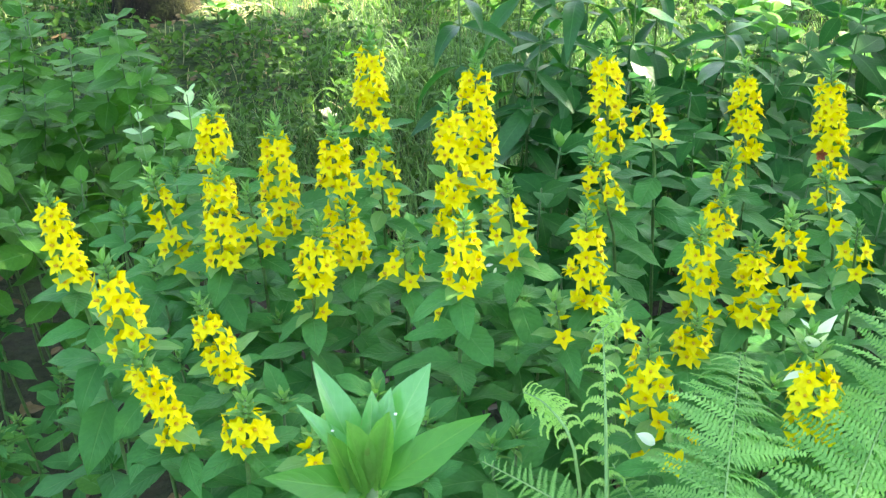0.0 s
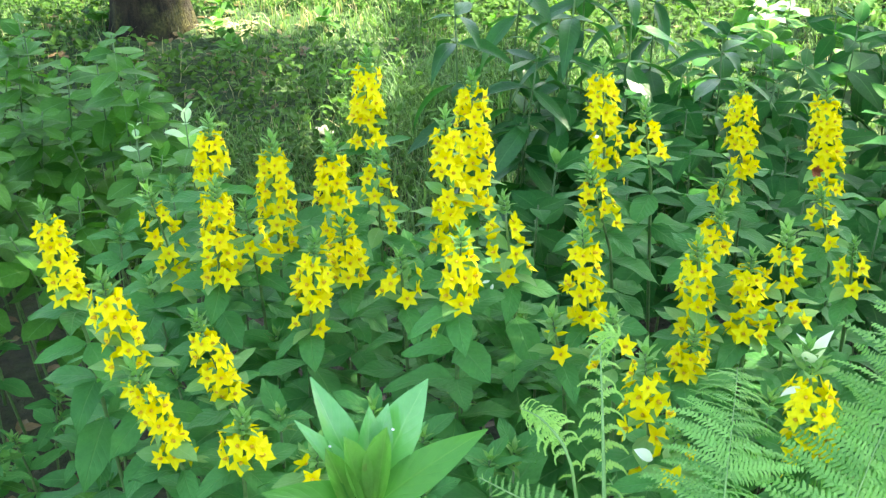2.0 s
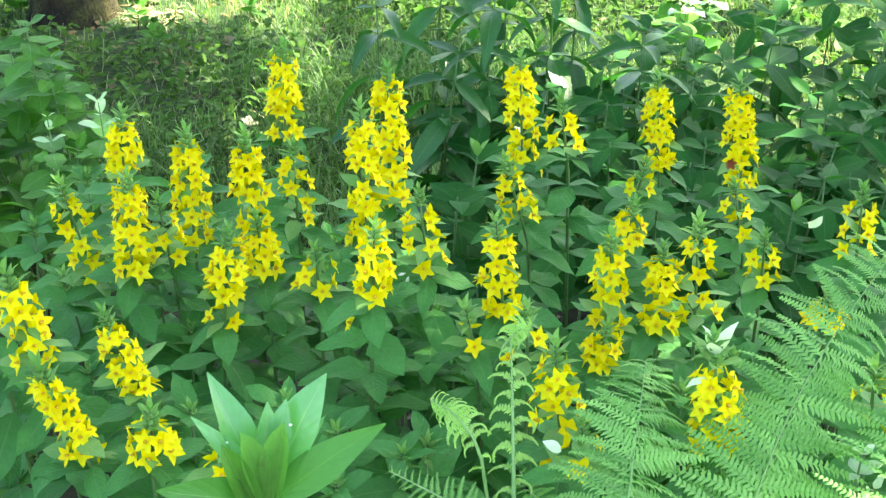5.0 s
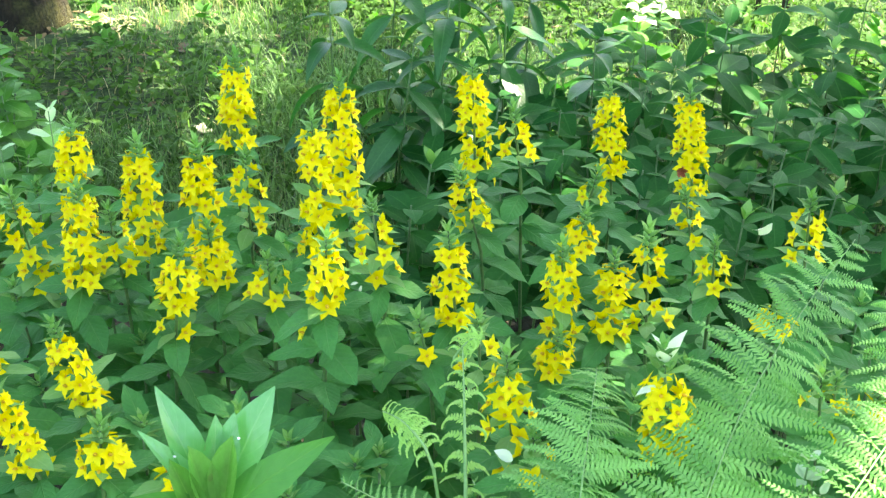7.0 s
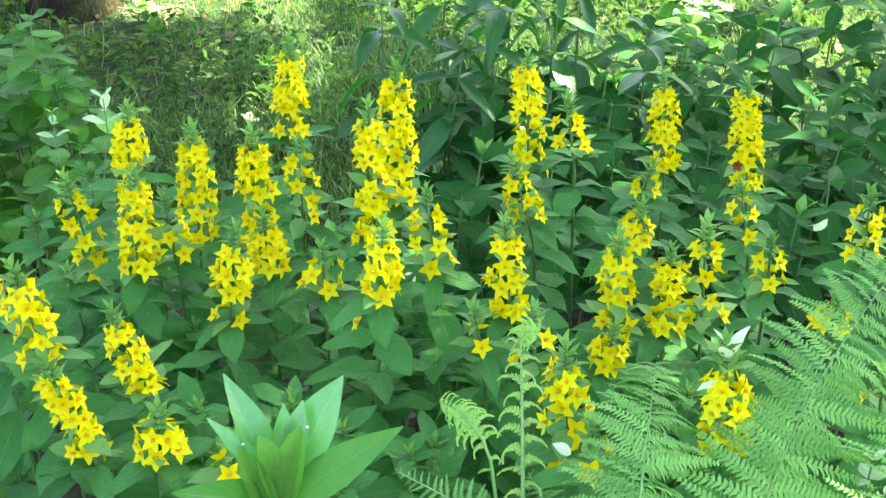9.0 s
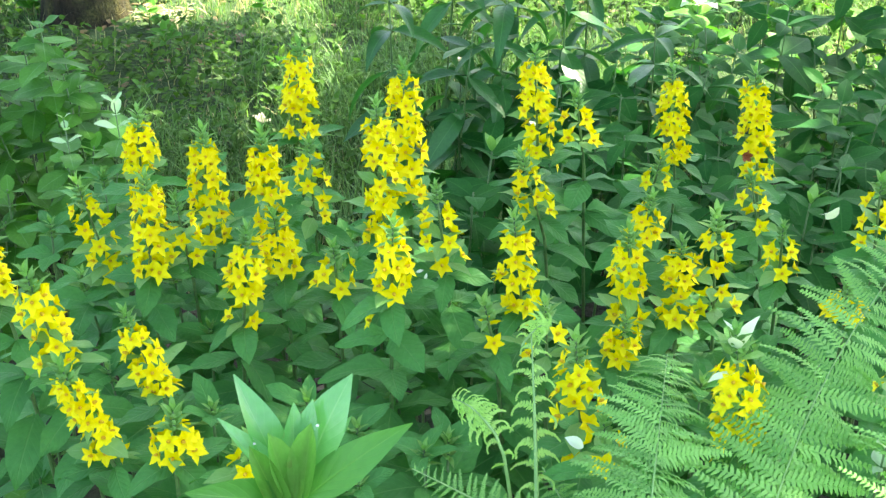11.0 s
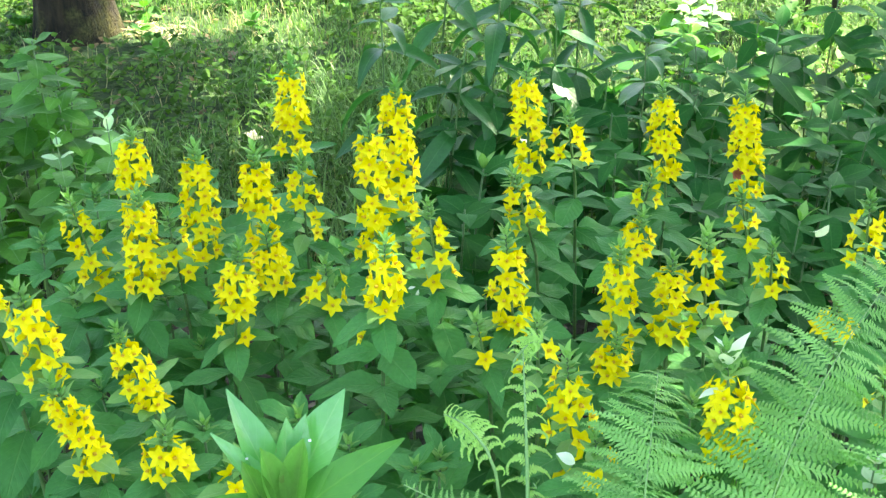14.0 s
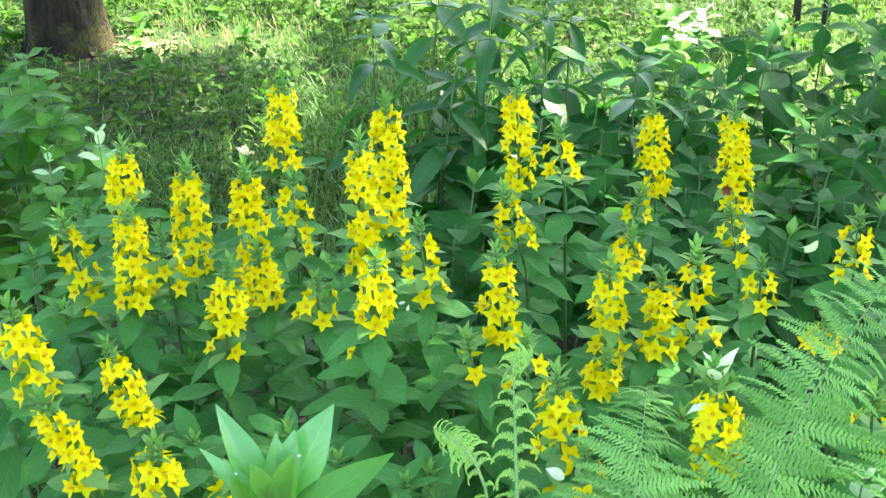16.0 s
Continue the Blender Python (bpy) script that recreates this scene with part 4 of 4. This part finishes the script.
def frond(plant, foot, mid, tip, half, facing, pairs=24, start=0.35, pinnae=None, stalk=0.0026, seed=0, shape=0.75, sag=(0, 0, 0.006), sweep=0.22):
    """A fern frond from its foot through mid to its tip; half: length of the longest side branch."""
    r = random.Random(seed)
    o = plant.location
    a, b, c = Vector(foot) - o, Vector(mid) - o, Vector(tip) - o
    bow = Vector(sag)
    bend = b - ((c - b) + bow * math.pi) * 0.9

    def on(q):
        if q < 0.5:
            k = q * 2
            return a * (1 - k) ** 2 + bend * 2 * k * (1 - k) + b * k * k
        k = q * 2 - 1
        return b.lerp(c, k) + bow * math.sin(math.pi * k)
    n = 16
    pts = [on(i / n) for i in range(n + 1)]
    v, f, uv = tube([tuple(p) for p in pts], [stalk * (1.25 - 1.05 * i / n) for i in range(n + 1)], 6)
    fr = part("frond", mesh_of("rachis", v, f, STEM_FERN, uv), plant)
    up = Vector(facing).normalized()
    for i in range(pairs):
        s = i / pairs
        q = start + (1 - start) * s ** 0.92
        p = on(q)
        fwd = (on(min(q + 0.01, 1.0)) - on(q - 0.01)).normalized()
        right = fwd.cross(up).normalized()
        nn = right.cross(fwd)
        ln = half * (1 - s) ** shape * (0.62 + 0.38 * min(s * 4, 1)) + 0.004
        for side in (-1, 1):
            if side > 0:
                p = on(min(q + 0.45 * (1 - start) / pairs, 1.0))
            d = right * side + fwd * (sweep + 0.40 * s + r.uniform(-0.16, 0.14)) + nn * r.uniform(-0.42, 0.16)
            part("pinna", r.choice(pinnae or PINNAE), fr, aim(p, d, nn, (side * ln, ln * r.uniform(0.82, 1.1), ln), r.uniform(-0.6, 0.6)))
    return fr


def fern(x, y, label):
    return root("fern", (x, y, height_at(x, y)), label, "fern", "ferns in the bed")


right_fern = fern(0.40, 0.66, "large green fern with spreading feathery fronds")
frond(right_fern, (0.40, 0.66, 0.0), (0.360, 0.800, 0.748), (0.567, 1.045, 0.902), 0.104, (-0.1, -0.65, 0.75), 34, 0.38, seed=1, shape=0.38, stalk=0.0016, sag=(-0.021, 0, -0.008), sweep=0.25)
frond(right_fern, (0.43, 0.66, 0.0), (0.650, 0.850, 0.740), (0.606, 1.000, 0.862), 0.094, (0.1, -0.6, 0.78), 26, 0.38, seed=2, shape=0.42, stalk=0.0018, sag=(-0.012, 0, 0.004), sweep=0.1)
frond(right_fern, (0.44, 0.66, 0.0), (0.49, 0.79, 0.78), (0.655, 0.965, 0.805), 0.092, (0.1, -0.5, 0.85), 28, 0.38, seed=3, shape=0.45, sweep=0.15, stalk=0.0014)
frond(right_fern, (0.38, 0.66, 0.0), (0.34, 0.80, 0.69), (0.46, 0.99, 0.775), 0.086, (-0.1, -0.6, 0.8), 24, 0.38, seed=4, shape=0.5)
middle_fern = fern(0.25, 0.64, "green fern with one broad frond beside the flowers")
frond(middle_fern, (0.25, 0.64, 0.0), (0.238, 0.76, 0.780), (0.296, 0.975, 0.796), 0.088, (0, -0.75, 0.66), 34, 0.40, seed=5, shape=0.40, sweep=0.42, stalk=0.0015)
frond(middle_fern, (0.24, 0.64, 0.0), (0.20, 0.79, 0.69), (0.04, 0.87, 0.745), 0.048, (0, -0.7, 0.7), 28, 0.44, seed=6)
frond(middle_fern, (0.24, 0.64, 0.0), (0.21, 0.80, 0.67), (0.17, 0.92, 0.70), 0.06, (0, -0.7, 0.7), 20, 0.44, seed=16)
young_fern = fern(0.15, 0.80, "young yellow-green fern with fronds still uncurling")
frond(young_fern, (0.15, 0.80, 0.0), (0.158, 0.870, 0.715), (0.163, 1.003, 0.803), 0.034, (0, -0.8, 0.6), 10, 0.44, PINNAE_CURLED, 0.0032, seed=7, shape=0.3, sweep=0.5)
frond(young_fern, (0.15, 0.80, 0.0), (0.119, 0.895, 0.764), (0.080, 0.932, 0.778), 0.025, (0, -0.8, 0.6), 13, 0.42, PINNAE_CURLED, 0.0022, seed=8, shape=0.25, sag=(0, 0, 0.008), sweep=0.3)
frond(young_fern, (0.161, 0.992, 0.795), (0.163, 1.003, 0.803), (0.182, 1.008, 0.806), 0.020, (0, -0.8, 0.6), 9, 0.45, PINNAE_CURLED, 0.0014, seed=18, shape=0.3)


# ---- foreground shoot ----
def shoot():
    foot = Vector((-0.045, 0.60, 0))
    foot.z = height_at(foot.x, foot.y)
    t = root("leafy_shoot", foot, "tall green shoot with glossy pointed leaves round its bud", "plant")
    core = Vector((-0.045, 0.618, 0.970)) - foot
    pts = stem_points(Vector((0, 0, 0)), core, 0.0)
    v, f, uv = tube([tuple(p) for p in pts], [0.007, 0.007, 0.0068, 0.0065, 0.006, 0.006, 0.0055], 8)
    part("stem", mesh_of("stem", v, f, STEM, uv), t)

    def leaf(dx, dy, dz, to, width, up=(0, -0.6, 0.8), k=0, kind=BUD_LEAVES):
        p = core + Vector((dx, dy, dz))
        d = Vector(to) - Vector((0, 0, 0.0045)) - foot - p
        part("inner_leaf" if kind is HEART_LEAVES else "leaf", kind[k % len(kind)], t, aim(p, d, up, (width / 0.026, d.length / 0.065, d.length / 0.065)))
    leaf(-0.009, 0.008, -0.012, (-0.083, 0.647, 1.026), 0.022, (0.65, -0.7, 0.3), 0)
    leaf(0.010, 0.008, -0.010, (-0.009, 0.647, 1.028), 0.037, (-0.6, -0.75, 0.25), 1)
    leaf(0.008, 0.010, -0.020, (-0.006, 0.646, 0.992), 0.014, (-0.4, -0.75, 0.45), 2)
    leaf(0.006, -0.006, -0.026, (0.029, 0.612, 1.017), 0.029, (-0.35, -0.75, 0.5), 0, GREEN_LEAVES)
    leaf(-0.008, -0.002, -0.020, (-0.090, 0.627, 1.008), 0.015, (0.6, -0.5, 0.6), 3)
    leaf(-0.004, -0.008, -0.026, (-0.106, 0.575, 0.990), 0.026, (0.1, -0.7, 0.7), 1, GREEN_LEAVES)
    leaf(0.000, 0.008, -0.010, (-0.043, 0.640, 1.008), 0.017, (0.3, -1, 0.1), 3)
    leaf(0.004, 0.008, -0.010, (-0.031, 0.642, 1.009), 0.019, (-0.3, -1, 0.1), 2)
    leaf(0.005, -0.004, -0.030, (-0.031, 0.613, 1.008), 0.019, (-0.35, -1, 0.1), 0, HEART_LEAVES)
    leaf(-0.003, -0.006, -0.030, (-0.053, 0.608, 1.006), 0.017, (0.7, -0.8, 0.1), 1, HEART_LEAVES)
    leaf(-0.006, -0.008, -0.040, (-0.066, 0.600, 1.001), 0.016, (0.5, -0.9, 0.2), 2, HEART_LEAVES)
    for p, size in (((-0.0272, 0.6195, 1.0005), 0.0011), ((-0.0685, 0.6195, 0.9865), 0.0010)):
        bm = bmesh.new()
        bmesh.ops.create_icosphere(bm, subdivisions=1, radius=size)
        drop = bpy.data.meshes.new("water_drop")
        bm.to_mesh(drop)
        bm.free()
        drop.materials.append(DROP)
        part("water_drop", drop, t, Matrix.Translation(Vector(p) - foot) @ Matrix.Diagonal((1.2, 1.0, 0.9, 1.0)), "whitish drop on a leaf")
    r = random.Random(4)
    for k in range(8):
        whorl(t, r, along(pts, 0.84 - 0.08 * k), BUD_LEAVES, 4, 1.2, 0.25, k * 1.1)


shoot()
